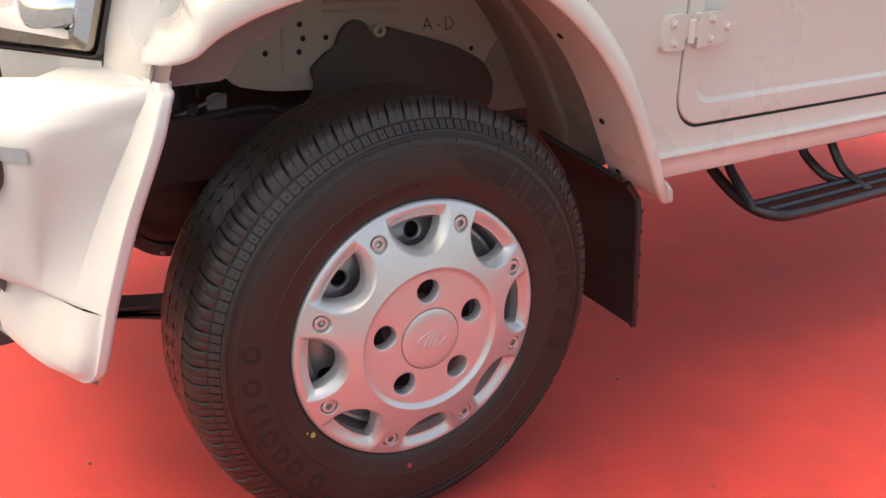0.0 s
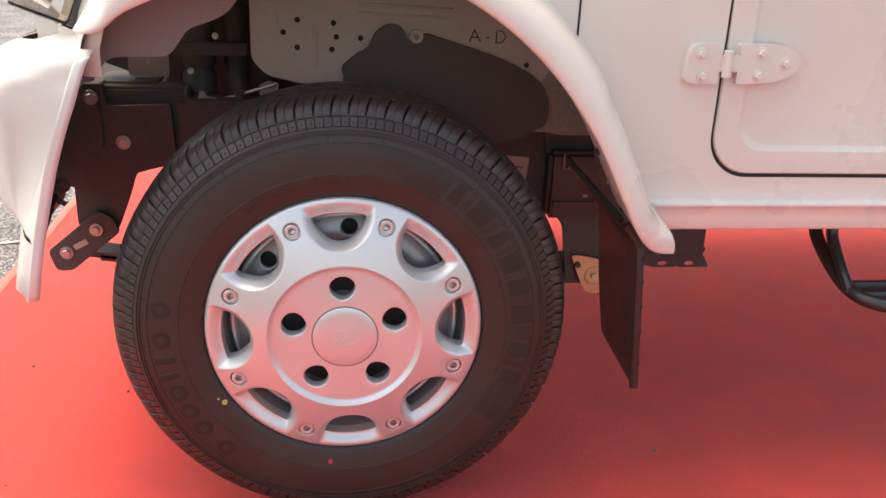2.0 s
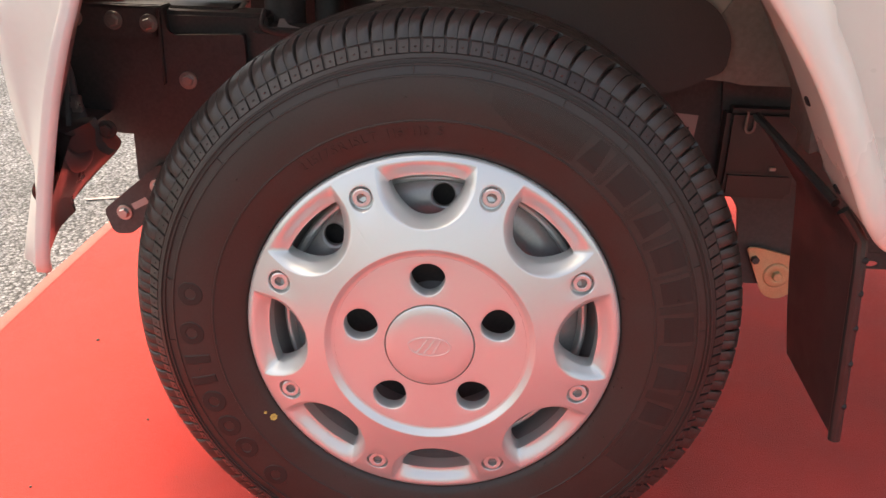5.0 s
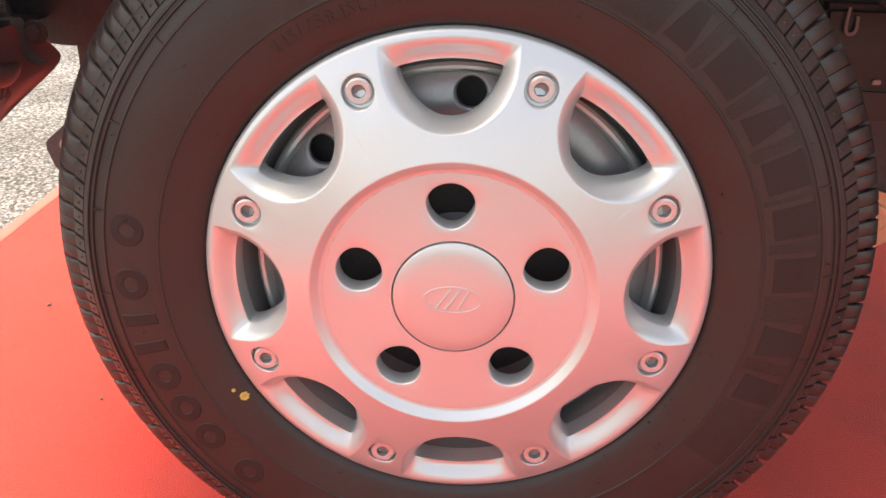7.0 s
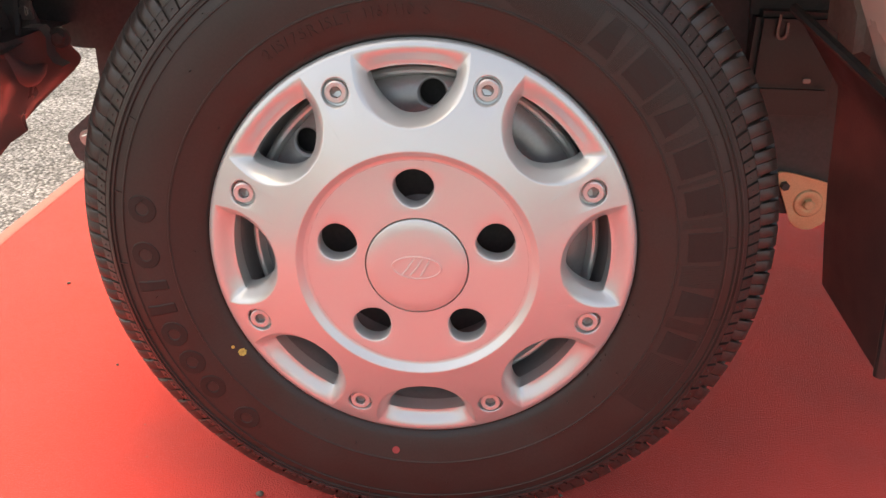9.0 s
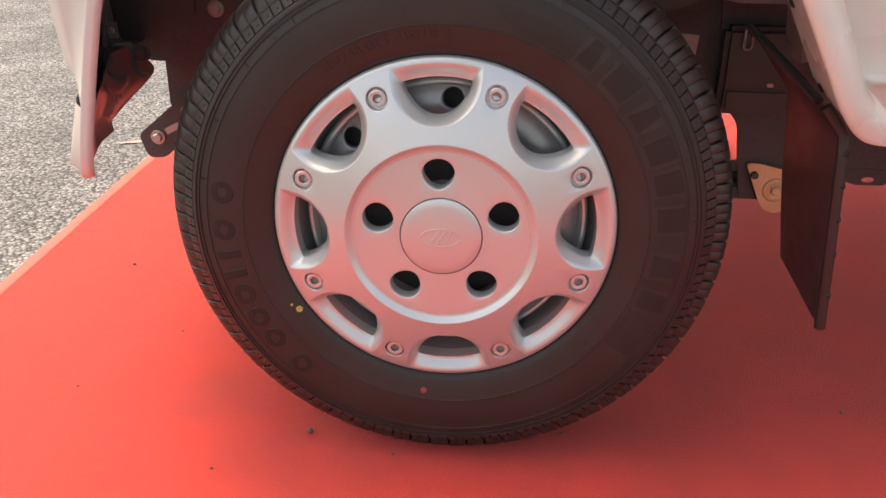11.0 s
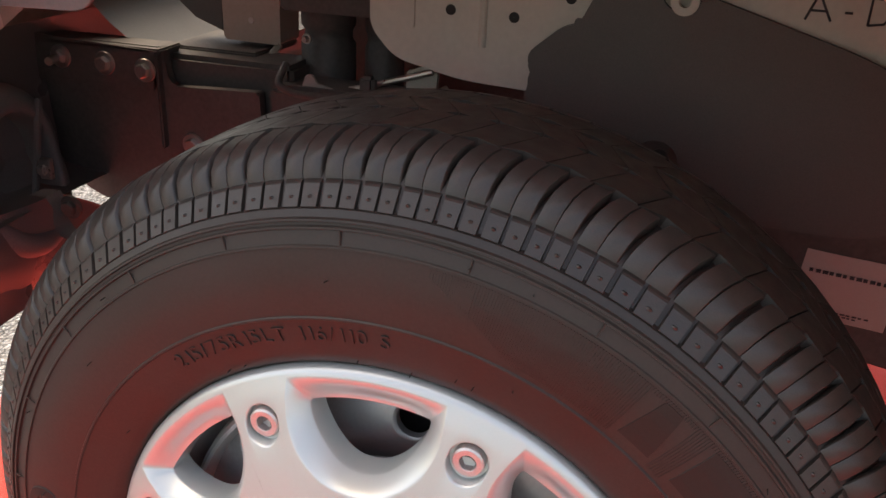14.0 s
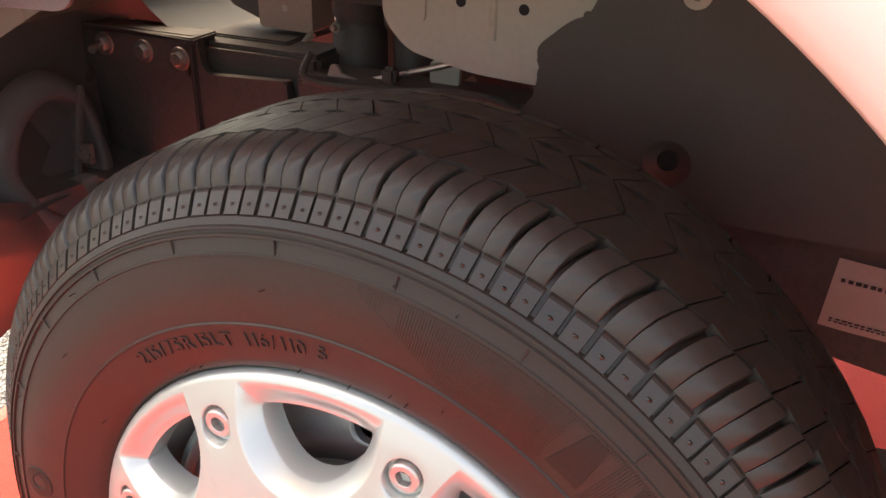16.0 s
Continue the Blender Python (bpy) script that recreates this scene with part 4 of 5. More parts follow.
lathe(bm, [(0.155, 0.14), (0.16, 0.15), (0.06, 0.16), (0.04, 0.24)], 32, 0, CZ)
axle = part("front_axle", bm, BLACK, car, "black front axle tube")
bm = bmesh.new()
plate(bm, rounded([(0.395, 0.60), (0.545, 0.60), (0.552, 0.40), (0.566, 0.30), (0.560, 0.246), (0.470, 0.243), (0.452, 0.37), (0.427, 0.40), (0.412, 0.45)], 0.012), 0.428, 0.012, 0.002)
rear_hanger = part("rear_hanger", bm, BLACK, car, "black rear spring hanger plate")
bm = bmesh.new()
box(bm, 0.40, 0.60, 0.432, 0.49, 0.240, 0.266, 0.004)
part("spring_eye_bar", bm, BLACK, rear_hanger)
bm = bmesh.new()
plate(bm, rounded([(0.471, 0.310), (0.492, 0.310), (0.558, 0.294), (0.560, 0.246), (0.538, 0.222), (0.508, 0.227)], [0.012, 0.012, 0.02, 0.02, 0.03, 0.03]), 0.415, 0.005, 0.0015)
lathe(bm, [(0.010, 0.4125), (0.013, 0.4115), (0.019, 0.4125), (0.022, 0.416)], 24, 0.524, 0.265)
zinc = part("zinc_plate", bm, ZINC, car, "yellow zinc plated spring pin plate")
hex_bolt("pin_head", 0.524, 0.4135, 0.265, zinc, 0.008, mat=ZINC)
hex_bolt("plate_bolt", 0.486, 0.414, 0.291, zinc, 0.0065, washer=False, mat=BLACK)
bm = bmesh.new()
plate(bm, [(0.560, 0.50), (0.785, 0.50), (0.783, 0.306), (0.790, 0.300), (0.784, 0.286), (0.640, 0.288), (0.606, 0.246), (0.560, 0.246)], 0.476, 0.006, 0.001)
mount = part("body_mount", bm, BLACK, car, "black body mount bracket")
bm = bmesh.new()
for cx, x0, x1, low0, low1 in ((0.696, 0.640, 0.726, 0.672, 0.726), (0.756, 0.726, 0.786, 0.726, 0.803)):
    n = 32
    outer = []
    for i in range(n):
        a = math.tau * i / n
        c, q = math.cos(a), math.sin(a)
        reach = min(((x1 - cx) if c > 0 else (cx - x0)) / max(abs(c), 1e-6), (0.019 if q > 0 else 0.010) / max(abs(q), 1e-6))
        x, z = cx + reach * c, 0.2675 + reach * q
        k = (0.2865 - z) / 0.029
        outer.append((low0 + (x1 - low0) * (x - x0) / (x1 - x0) if k > 0.9 and cx < 0.7 else x + (0.017 * k if cx > 0.7 and x > 0.775 else 0), z))
    hole = [(cx + 0.011 * math.cos(math.tau * i / n), 0.2665 + 0.0052 * math.sin(math.tau * i / n)) for i in range(n)]
    grid(bm, [[(x, y, z) for x, z in ring] for ring, y in ((outer, 0.476), (hole, 0.476), (hole, 0.4795), (outer, 0.4795), (outer, 0.476))], close_v=True)
part("slotted_lip", bm, BLACK, mount, "lip with two round holes", smooth=0)
bm = bmesh.new()
box(bm, 0.60, 2.5, 0.101, 0.106, 0.480, 0.512, 0.001)
part("sill_flange", bm, BLACK, car)

# rail section behind the splash shield, with its maker's label
bm = bmesh.new()
rows = [[(x, y, z + (0.0 if z > 0.5 else -0.16 * (x - 0.3))) for y, z in ((0.4375, 0.574), (0.440, 0.577), (0.50, 0.577), (0.50, 0.412), (0.440, 0.412), (0.4375, 0.415))] for x in (-0.12, 0.1, 0.3, 0.5, 0.62)]
vs = grid(bm, rows, close_v=True)
bm.faces.new(vs[0]); bm.faces.new(vs[-1])
outrigger = part("rail_section", bm, BLACK, car, "black boxed chassis rail section", smooth=30)
bm = bmesh.new()
rows = [[(0.2755 + 0.091 * i / 6 + 0.006 * k, 0.4362 - 0.0006 * math.sin(i), 0.447 + 0.071 * k - 0.007 * (i / 6)) for i in range(7)] for k in (0, 0.33, 0.66, 1)]
grid(bm, rows)
sticker = part("sticker", bm, PAPER, outrigger, "white paper label with printed bars", smooth=0)
bm = bmesh.new()
for x0, x1, z0, z1 in ((0.287, 0.362, 0.4960, 0.4995), (0.284, 0.352, 0.4565, 0.4578), (0.284, 0.340, 0.4538, 0.4550)):
    n = 12
    for k in range(n):
        a = x0 + (x1 - x0) * k / n
        dz = -0.077 * (a - 0.2755)
        box(bm, a, a + (x1 - x0) / n * (0.55 + 0.35 * ((k * 7) % 5) / 5), 0.4343, 0.4350, z0 + dz, z1 + dz, 0)
part("print", bm, INK, outrigger, "printed text bars", smooth=0)["kind"] = "stuff"

# front structure seen through the arch
bm = bmesh.new()
grid(bm, [[(-0.574 + 0.15 * k, y, 0.715 - 0.105 * k - 0.02 * math.sin(math.pi * k)) for k in (0, 0.15, 0.35, 0.6, 0.85, 1.0)] for y in (0.47, 0.6, 0.8, 1.0, 1.25)])
part("valance", bm, material("grey_valance_plastic", (0.095, 0.098, 0.102), 0.6, vary=0.1, scale=8, bump=0.05), car, "grey plastic valance behind the bumper", smooth=60)
bm = bmesh.new()
plate(bm, rounded([(-0.397, 0.643), (-0.323, 0.642), (-0.321, 0.80), (-0.399, 0.80)], 0.004), 0.519, 0.05, 0.002)
support = part("core_support", bm, material("pink_primer", (0.34, 0.24, 0.20), 0.55, vary=0.1, scale=12, fine=200, bump=0.05), car, "pinkish primed radiator support")
bm = bmesh.new()
plate(bm, [(-0.438, 0.664), (-0.399, 0.650), (-0.399, 0.80), (-0.478, 0.80), (-0.474, 0.694)], 0.524, 0.05, 0.002)
part("support_side", bm, PLASTIC, support, "dark side plate")
# pale disc on the uncut plate: light through a hole, put into colour
bm = bmesh.new()
lathe(bm, [(0.0001, -0.0004), (0.0035, -0.0004), (0.0040, 0.0006)], 12)
part("lit_hole_disc", bm, PAPER, support, at=pose(-0.360, 0.5185, 0.668))
bm = bmesh.new()
box(bm, -0.60, -0.28, 0.46, 0.53, 0.50, 0.632, 0.006)
box(bm, -0.455, -0.34, 0.490, 0.60, 0.628, 0.636, 0.002)
part("front_rail", bm, BLACK, car, "black front chassis horn")
CAN = [(0.0001, -0.075), (0.028, -0.075), (0.032, -0.070), (0.032, 0.030), (0.028, 0.036), (0.028, 0.046), (0.032, 0.052), (0.032, 0.15), (0.0001, 0.155)]
bm = bmesh.new()
lathe(bm, CAN, 28)
gear = part("steering_box", bm, BLACK, car, "black steering gear housing", at=pose(-0.268, 0.535, 0.700, -90))
bm = bmesh.new()
lathe(bm, [(r * 0.72, y) for r, y in CAN], 24)
part("pinion_housing", bm, BLACK, gear, at=pose(0.070, 0.0, 0.0))
bm = bmesh.new()
box(bm, -0.040, 0.095, -0.012, 0.012, -0.045, -0.030, 0.003)
part("gear_bracket", bm, BLACK, gear)
for x, y, z in ((-0.280, 0.500, 0.657), (-0.231, 0.492, 0.724)):
    hex_bolt("hex_bolt", 0, 0, 0, gear, 0.004).matrix_basis = gear.matrix_basis.inverted() @ pose(x, y, z)
bm = bmesh.new()
tube(bm, spline([(-0.330, 0.53, 0.640), (-0.342, 0.50, 0.612), (-0.336, 0.49, 0.603), (-0.310, 0.49, 0.600), (-0.255, 0.50, 0.592), (-0.200, 0.50, 0.592), (-0.145, 0.505, 0.598), (-0.12, 0.53, 0.61)], 6), 0.0045, 10)
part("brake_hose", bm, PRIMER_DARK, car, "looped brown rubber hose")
bm = bmesh.new()
tube(bm, spline([(-0.279, 0.445, 0.640), (-0.281, 0.430, 0.622), (-0.271, 0.430, 0.614), (-0.254, 0.430, 0.611), (-0.213, 0.430, 0.612), (-0.176, 0.430, 0.614), (-0.130, 0.430, 0.620), (-0.100, 0.430, 0.623), (-0.070, 0.430, 0.622), (-0.050, 0.432, 0.619), (-0.025, 0.437, 0.605)], 6), 0.0042, 10)
part("flexible_hose", bm, BLACK, car, "dark rubber hose along the chassis rail")
# added rod and tab: their pale colours stand in for a sunlit opening
bm = bmesh.new()
tube(bm, [(-0.215, 0.470, 0.612), (-0.189, 0.470, 0.619), (-0.166, 0.470, 0.627), (-0.146, 0.471, 0.633), (-0.120, 0.473, 0.641)], 0.0035, 10)
part("lit_gap_rod", bm, BOLT, car, "bright rod standing in for the lit gap above the rail")
bm = bmesh.new()
plate(bm, rounded([(-0.152, 0.614), (-0.118, 0.614), (-0.116, 0.640), (-0.135, 0.644), (-0.152, 0.637)], 0.003), 0.480, 0.006, 0.001)
part("lit_gap_tab", bm, PRIMER, car, "pale tab standing in for the lit gap above the rail")
bm = bmesh.new()
plate(bm, rounded([(-0.264, 0.6145), (-0.226, 0.6145), (-0.246, 0.619), (-0.252, 0.628), (-0.259, 0.628)], 0.002), 0.452, 0.004, 0.001)
part("hose_clamp", bm, SOCKET, car, "small dull metal hose clamp")
bm = bmesh.new()
box(bm, -0.195, -0.178, 0.447, 0.462, 0.614, 0.634, 0.004)
part("rubber_block", bm, BLACK, car, "dark rubber block on the chassis rail")
# rounded differential housing on the front axle, seen under the chassis
bm = bmesh.new()
bmesh.ops.create_uvsphere(bm, u_segments=32, v_segments=20, radius=1.0)
for v in bm.verts:
    v.co = Vector((-0.150 + 0.172 * v.co.x, 0.92 + 0.15 * v.co.y, 0.365 + 0.155 * v.co.z))
diff = part("differential", bm, BLACK, car, "black rounded front differential housing", smooth=60)
bm = bmesh.new()
lathe(bm, [(0.10, 0.755), (0.125, 0.757), (0.128, 0.765), (0.128, 0.775), (0.10, 0.785)], 32, -0.150, 0.365)
part("cover_flange", bm, BLACK, diff)
for k in range(10):
    a = math.tau * k / 10
    hex_bolt("cover_screw", -0.150 + 0.116 * math.cos(a), 0.755, 0.365 + 0.116 * math.sin(a), diff, 0.006, washer=False)

# bumper with fog lamp
ROWS_B = [
    (0.757, (-0.346, 0.020), (-0.352, 0.034), (-0.362, 0.058), (-0.400, 0.100), (-0.445, 0.160), (-0.50, 0.26), (-0.53, 0.36)),
    (0.752, (-0.346, 0.010), (-0.352, 0.026), (-0.363, 0.049), (-0.408, 0.090), (-0.458, 0.150), (-0.512, 0.25), (-0.54, 0.36)),
    (0.738, (-0.352, 0.005), (-0.355, 0.024), (-0.368, 0.047), (-0.420, 0.075), (-0.481, 0.132), (-0.532, 0.24), (-0.557, 0.36)),
    (0.715, (-0.360, 0.001), (-0.362, 0.027), (-0.379, 0.054), (-0.430, 0.072), (-0.498, 0.116), (-0.550, 0.228), (-0.571, 0.36)),
    (0.695, (-0.367, 0.001), (-0.371, 0.031), (-0.390, 0.062), (-0.437, 0.075), (-0.506, 0.110), (-0.559, 0.222), (-0.590, 0.36)),
    (0.66, (-0.381, 0.003), (-0.385, 0.036), (-0.406, 0.073), (-0.446, 0.082), (-0.510, 0.113), (-0.562, 0.22), (-0.600, 0.36)),
    (0.60, (-0.403, 0.012), (-0.412, 0.045), (-0.433, 0.088), (-0.464, 0.103), (-0.512, 0.126), (-0.562, 0.22), (-0.604, 0.36)),
    (0.52, (-0.427, 0.025), (-0.446, 0.052), (-0.467, 0.098), (-0.487, 0.124), (-0.510, 0.145), (-0.556, 0.22), (-0.598, 0.36)),
    (0.487, (-0.436, 0.030), (-0.458, 0.058), (-0.478, 0.094), (-0.494, 0.126), (-0.508, 0.152), (-0.548, 0.22), (-0.590, 0.36)),
    (0.480, (-0.438, 0.031), (-0.460, 0.058), (-0.479, 0.094), (-0.493, 0.126), (-0.503, 0.152), (-0.518, 0.20), (-0.53, 0.30)),
]
FIN = [
    (0.480, (-0.438, 0.031), (-0.469, 0.065), (-0.493, 0.130), (-0.502, 0.160), (-0.515, 0.20), (-0.528, 0.24)),
    (0.43, (-0.450, 0.036), (-0.481, 0.062), (-0.503, 0.130), (-0.513, 0.165), (-0.524, 0.21), (-0.542, 0.285)),
    (0.392, (-0.457, 0.042), (-0.490, 0.064), (-0.511, 0.132), (-0.520, 0.17), (-0.531, 0.22), (-0.546, 0.297)),
    (0.374, (-0.462, 0.053), (-0.493, 0.090), (-0.512, 0.135), (-0.521, 0.17), (-0.531, 0.22), (-0.545, 0.297)),
    (0.366, (-0.469, 0.067), (-0.494, 0.102), (-0.511, 0.138), (-0.520, 0.17), (-0.530, 0.22), (-0.543, 0.295)),
]
bm = bmesh.new()
rows, fin = [], []
for block, level in ((rows, ROWS_B), (fin, FIN)):
    for z, *pts in level:
        e = pts[0]
        pts[1] = (min(pts[1][0], e[0] - 0.0140), pts[1][1])
        if block is rows:
            if z < 0.70:
                pts[2] = tuple(0.75 * u + 0.25 * v for u, v in zip(pts[2], pts[1]))
                pts[3] = tuple(0.75 * u + 0.25 * v for u, v in zip(pts[3], pts[4]))
            p, q, r = pts[3:6]
            pts[4:5] = [(0.74 * q[0] + 0.26 * p[0], 0.74 * q[1] + 0.26 * p[1]), (0.70 * q[0] + 0.30 * r[0], 0.70 * q[1] + 0.30 * r[1])]
        a, b, c = (Vector((x, y, z)) for x, y in pts[1:4])
        tight = [tuple(b.lerp(a, 0.22)), tuple(b), tuple(b.lerp(c, 0.12))]
        rest = spline([(e[0], e[1], z), (e[0] - 0.0095, e[1] + 0.0012, z), (e[0] - 0.0125, e[1] + 0.0060, z), (pts[1][0], pts[1][1], z)] + tight + [(x, y, z) for x, y in pts[3:]], 5)
        row = [Vector((e[0] + 0.004, e[1] + 0.011, z)), Vector((e[0] + 0.005, e[1] + 0.004, z))] + rest
        if block is rows:
            row += [Vector((pts[-1][0] - 0.012, 1.25, z)), Vector((-0.35, 1.6, z))]
            for v in row:
                v.z -= min(0.05, 0.12 * max(0.0, v.y - 0.15)) * max(0.0, (z - 0.69) / 0.067)
        else:
            for v in row:
                v.z += 0.010 * max(0.0, (0.43 - z) / 0.064) * min(1.0, max(0.0, 1 - (v.y - 0.16) / 0.13))
        block.append(row)
grid(bm, fin)
thick = [spline([r[k] for r in rows], 3) for k in range(len(rows[0]))]
grid(bm, thick)
top_rows = [rows[0][:48], [Vector((max(p.x + 0.004, -0.362), p.y + 0.010, 0.763)) if k < 22 else Vector((min(max(p.x + 0.13, -0.395), -0.366), p.y + 0.03, 0.775)) for k, p in enumerate(rows[0][:48])]]
grid(bm, top_rows)
bumper = part("bumper", bm, PLASTIC_WHITE, car, "white plastic front bumper", smooth=75)
INNER = material("grey_moulded_plastic", (0.11, 0.10, 0.098), 0.36, vary=0.15, scale=8, fine=500, bump=0.06, coat=0.2)
BACKING = material("black_moulded_backing", (0.13, 0.125, 0.125), 0.45, vary=0.2, scale=12, fine=500, bump=0.1)
levels = [[t[i] for t in thick] for i in range(2, len(thick[0]))]
bm = bmesh.new()
grid(bm, [[p + Vector((0.007, 0.008, 0)) for p in r[10:]] for r in levels if r[0].z > 0.655])
part("bumper_lining", bm, PRIMER_DARK, bumper, "pinkish brown upper inner face of the bumper", smooth=50)
bm = bmesh.new()
grid(bm, [[p + Vector((0.007, 0.008, 0)) for p in r[10:]] for r in levels if r[0].z < 0.675])
grid(bm, [[p + Vector((0.007, 0.008, 0)) for p in r[10:]] for r in fin])
part("bumper_backing", bm, INNER, bumper, "inner face of the bumper skin", smooth=50)
bm = bmesh.new()
lathe(bm, [(0.0001, 0.034), (0.060, 0.032), (0.063, 0.006), (0.0645, 0.000), (0.067, -0.0018), (0.075, -0.001), (0.084, 0.006), (0.090, 0.014), (0.093, 0.024)], 48)
for v in bm.verts:
    v.co.z *= 1.04
    v.co.y += 0.40 * min(0.0, v.co.z)
housing = part("fog_lamp_housing", bm, BACKING, bumper, "dark grey moulded fog lamp housing", at=pose(-0.548, 0.324, 0.515, 0, 0, 96), smooth=50)
bm = bmesh.new()
box(bm, -0.004, 0.004, -0.004, 0.002, -0.078, 0.074, 0.001, m=pose(0.030, 0, 0, 0, 16, 0))
strut = part("strut", bm, BACKING, bumper, at=housing.matrix_basis.copy())
bm = bmesh.new()
box(bm, -0.010, 0.010, -0.016, -0.006, -0.006, 0.006, 0.002)
box(bm, -0.004, 0.004, -0.020, -0.006, -0.012, 0.012, 0.001)
part("clip", bm, BOLT, bumper, "small metal spring clip", at=housing.matrix_basis @ pose(0.030, 0, -0.004))
skirt = [[(-0.418, 0.075, 0.545), (-0.488, 0.17, 0.525), (-0.528, 0.25, 0.490), (-0.524, 0.30, 0.487), (-0.512, 0.335, 0.490), (-0.505, 0.350, 0.484)],
         [(-0.432, 0.06, 0.500), (-0.484, 0.17, 0.475), (-0.522, 0.26, 0.455), (-0.520, 0.33, 0.456), (-0.510, 0.38, 0.462), (-0.506, 0.40, 0.455)],
         [(-0.446, 0.05, 0.460), (-0.491, 0.16, 0.440), (-0.522, 0.25, 0.425), (-0.527, 0.33, 0.420), (-0.519, 0.40, 0.426), (-0.514, 0.431, 0.426)],
         [(-0.459, 0.05, 0.420), (-0.498, 0.15, 0.402), (-0.526, 0.23, 0.392), (-0.538, 0.30, 0.388), (-0.543, 0.345, 0.388), (-0.541, 0.37, 0.390)],
         [(-0.464, 0.06, 0.372), (-0.498, 0.138, 0.368), (-0.518, 0.20, 0.368), (-0.531, 0.25, 0.368), (-0.542, 0.28, 0.368), (-0.548, 0.30, 0.369)]]
lines = [spline(r, 4) for r in skirt]
bm = bmesh.new()
grid(bm, [list(r) for r in zip(*[spline([l[k] for l in lines], 4) for k in range(len(lines[0]))])])
bmesh.ops.solidify(bm, geom=bm.faces, thickness=0.003)
bracket = part("bumper_bracket", bm, INNER, bumper, "black moulded skirt behind the bumper corner", smooth=50)
bm = bmesh.new()
grid(bm, [[(x, y, z) for x, z in ((-0.523, 0.498), (-0.502, 0.499), (-0.494, 0.487), (-0.496, 0.466), (-0.489, 0.455), (-0.478, 0.451))] for y in (0.306, 0.330)])
bmesh.ops.solidify(bm, geom=bm.faces, thickness=0.002)
part("bracket_lip", bm, BACKING, bumper, smooth=50)
hex_bolt("bracket_bolt", -0.484, 0.322, 0.484, bumper, 0.009, mat=BLACK)
for x, y, z in ((-0.474, 0.088, 0.436), (-0.484, 0.097, 0.398), (-0.466, 0.085, 0.475)):
    hex_bolt("rivet", x, y, z, bumper, 0.006).matrix_basis = pose(x, y, z, 0, 0, 70)
lamp_at = pose(-0.545, 0.180, 0.658, 0, 0, -70)
bm = bmesh.new()
lathe(bm, [(0.046, 0.010), (0.047, -0.003), (0.045, -0.006), (0.041, -0.006), (0.040, -0.001)], 40)
lamp = part("fog_lamp", bm, PLASTIC, bumper, "black ringed round fog lamp", at=lamp_at)
bm = bmesh.new()
lathe(bm, [(0.0001, -0.005), (0.02, -0.0045), (0.040, -0.002)], 32)
LENS = material("ribbed_lamp_glass", (0.55, 0.55, 0.55), 0.15, metal=0.4, vary=0.3, scale=30, fine=250, bump=0.6, depth=0.003)
part("lens", bm, LENS, bumper, "ribbed clear glass fog lamp lens", at=lamp_at)
bm = bmesh.new()
grid(bm, [[(-0.5435, 0.1745, z), (-0.5290, 0.1410, z + 0.001), (-0.5125, 0.1180, z + 0.002), (-0.4985, 0.1000, z + 0.003)] for z in (0.683, 0.665)])
part("tape", bm, TAPE, bumper, "strip of grey tape", smooth=0)

# front panel and headlamp, turned outwards
bm = bmesh.new()
NOSE = [(-0.335, 0.053), (-0.352, 0.054), (-0.364, 0.064), (-0.376, 0.095), (-0.386, 0.132), (-0.391, 0.142)]
grid(bm, [[(x + max(0, z - 0.774) * (0.45 - 0.104 * k / 5), y + max(0, z - 0.774) * 0.216 * k / 5, z) for k, (x, y) in enumerate(NOSE)] for z in (0.722, 0.76, 0.80, 0.86, 0.95, 1.02)])
grid(bm, [[(x, y, z) for x, y in ((-0.391, 0.142), (-0.44, 0.222), (-0.488, 0.30))] for z in (0.70, 0.774)])
part("front_panel", bm, WHITE, car, "white panel round the headlamp", smooth=50)
head_at = Matrix.Translation((-0.389, 0.143, 0.776)) @ Matrix(((-0.522, -0.79, 0.32, 0), (0.853, -0.48, 0.20, 0), (0.0, 0.38, 0.925, 0), (0, 0, 0, 1)))
bm = bmesh.new()
rows = []
for inset, d in ((0.0, 0.01), (0.0, -0.001), (0.0015, -0.0025), (0.0035, -0.0015), (0.005, 0.012)):
    rows.append([(a, d, c) for a, c in rounded([(inset, inset), (0.33 - inset, inset), (0.33 - inset, 0.22 - inset), (inset, 0.22 - inset)], 0.014)])
grid(bm, rows, close_v=True)
head = part("headlamp", bm, PLASTIC, car, "rectangular headlamp with chrome reflector", at=head_at)
CHROME = material("chrome_reflector", (0.85, 0.85, 0.86), 0.12, metal=1.0, vary=0.05, scale=20, bump=0.05)
BEZEL = material("smoked_chrome_bezel", (0.42, 0.36, 0.31), 0.22, metal=1.0, vary=0.1, scale=14, bump=0.05)
mid = Vector((0.086, 0, 0.066))
ring = rounded([(0.004, 0.004), (0.326, 0.004), (0.326, 0.216), (0.004, 0.216)], 0.012)
rows = []
for k, d in ((0.0, 0.004), (0.05, 0.022), (0.45, 0.030), (1.0, 0.022)):
    row = []
    for a, c in ring:
        v = Vector((a, 0, c))
        w = mid + (v - mid).normalized() * 0.059
        p = v.lerp(w, k)
        row.append((p.x, d + (0.004 if a < 0.09 and 0.3 < k < 0.9 and c < 0.12 else 0), p.z))
    rows.append(row)
bm = bmesh.new()
grid(bm, rows, close_v=True)
for x0, x1, z0, z1 in ((0.008, 0.022, 0.030, 0.085), (0.008, 0.022, 0.092, 0.17), (0.17, 0.21, 0.03, 0.19), (0.22, 0.31, 0.03, 0.19)):
    box(bm, x0, x1, 0.014, 0.026, z0, z1, 0.004)
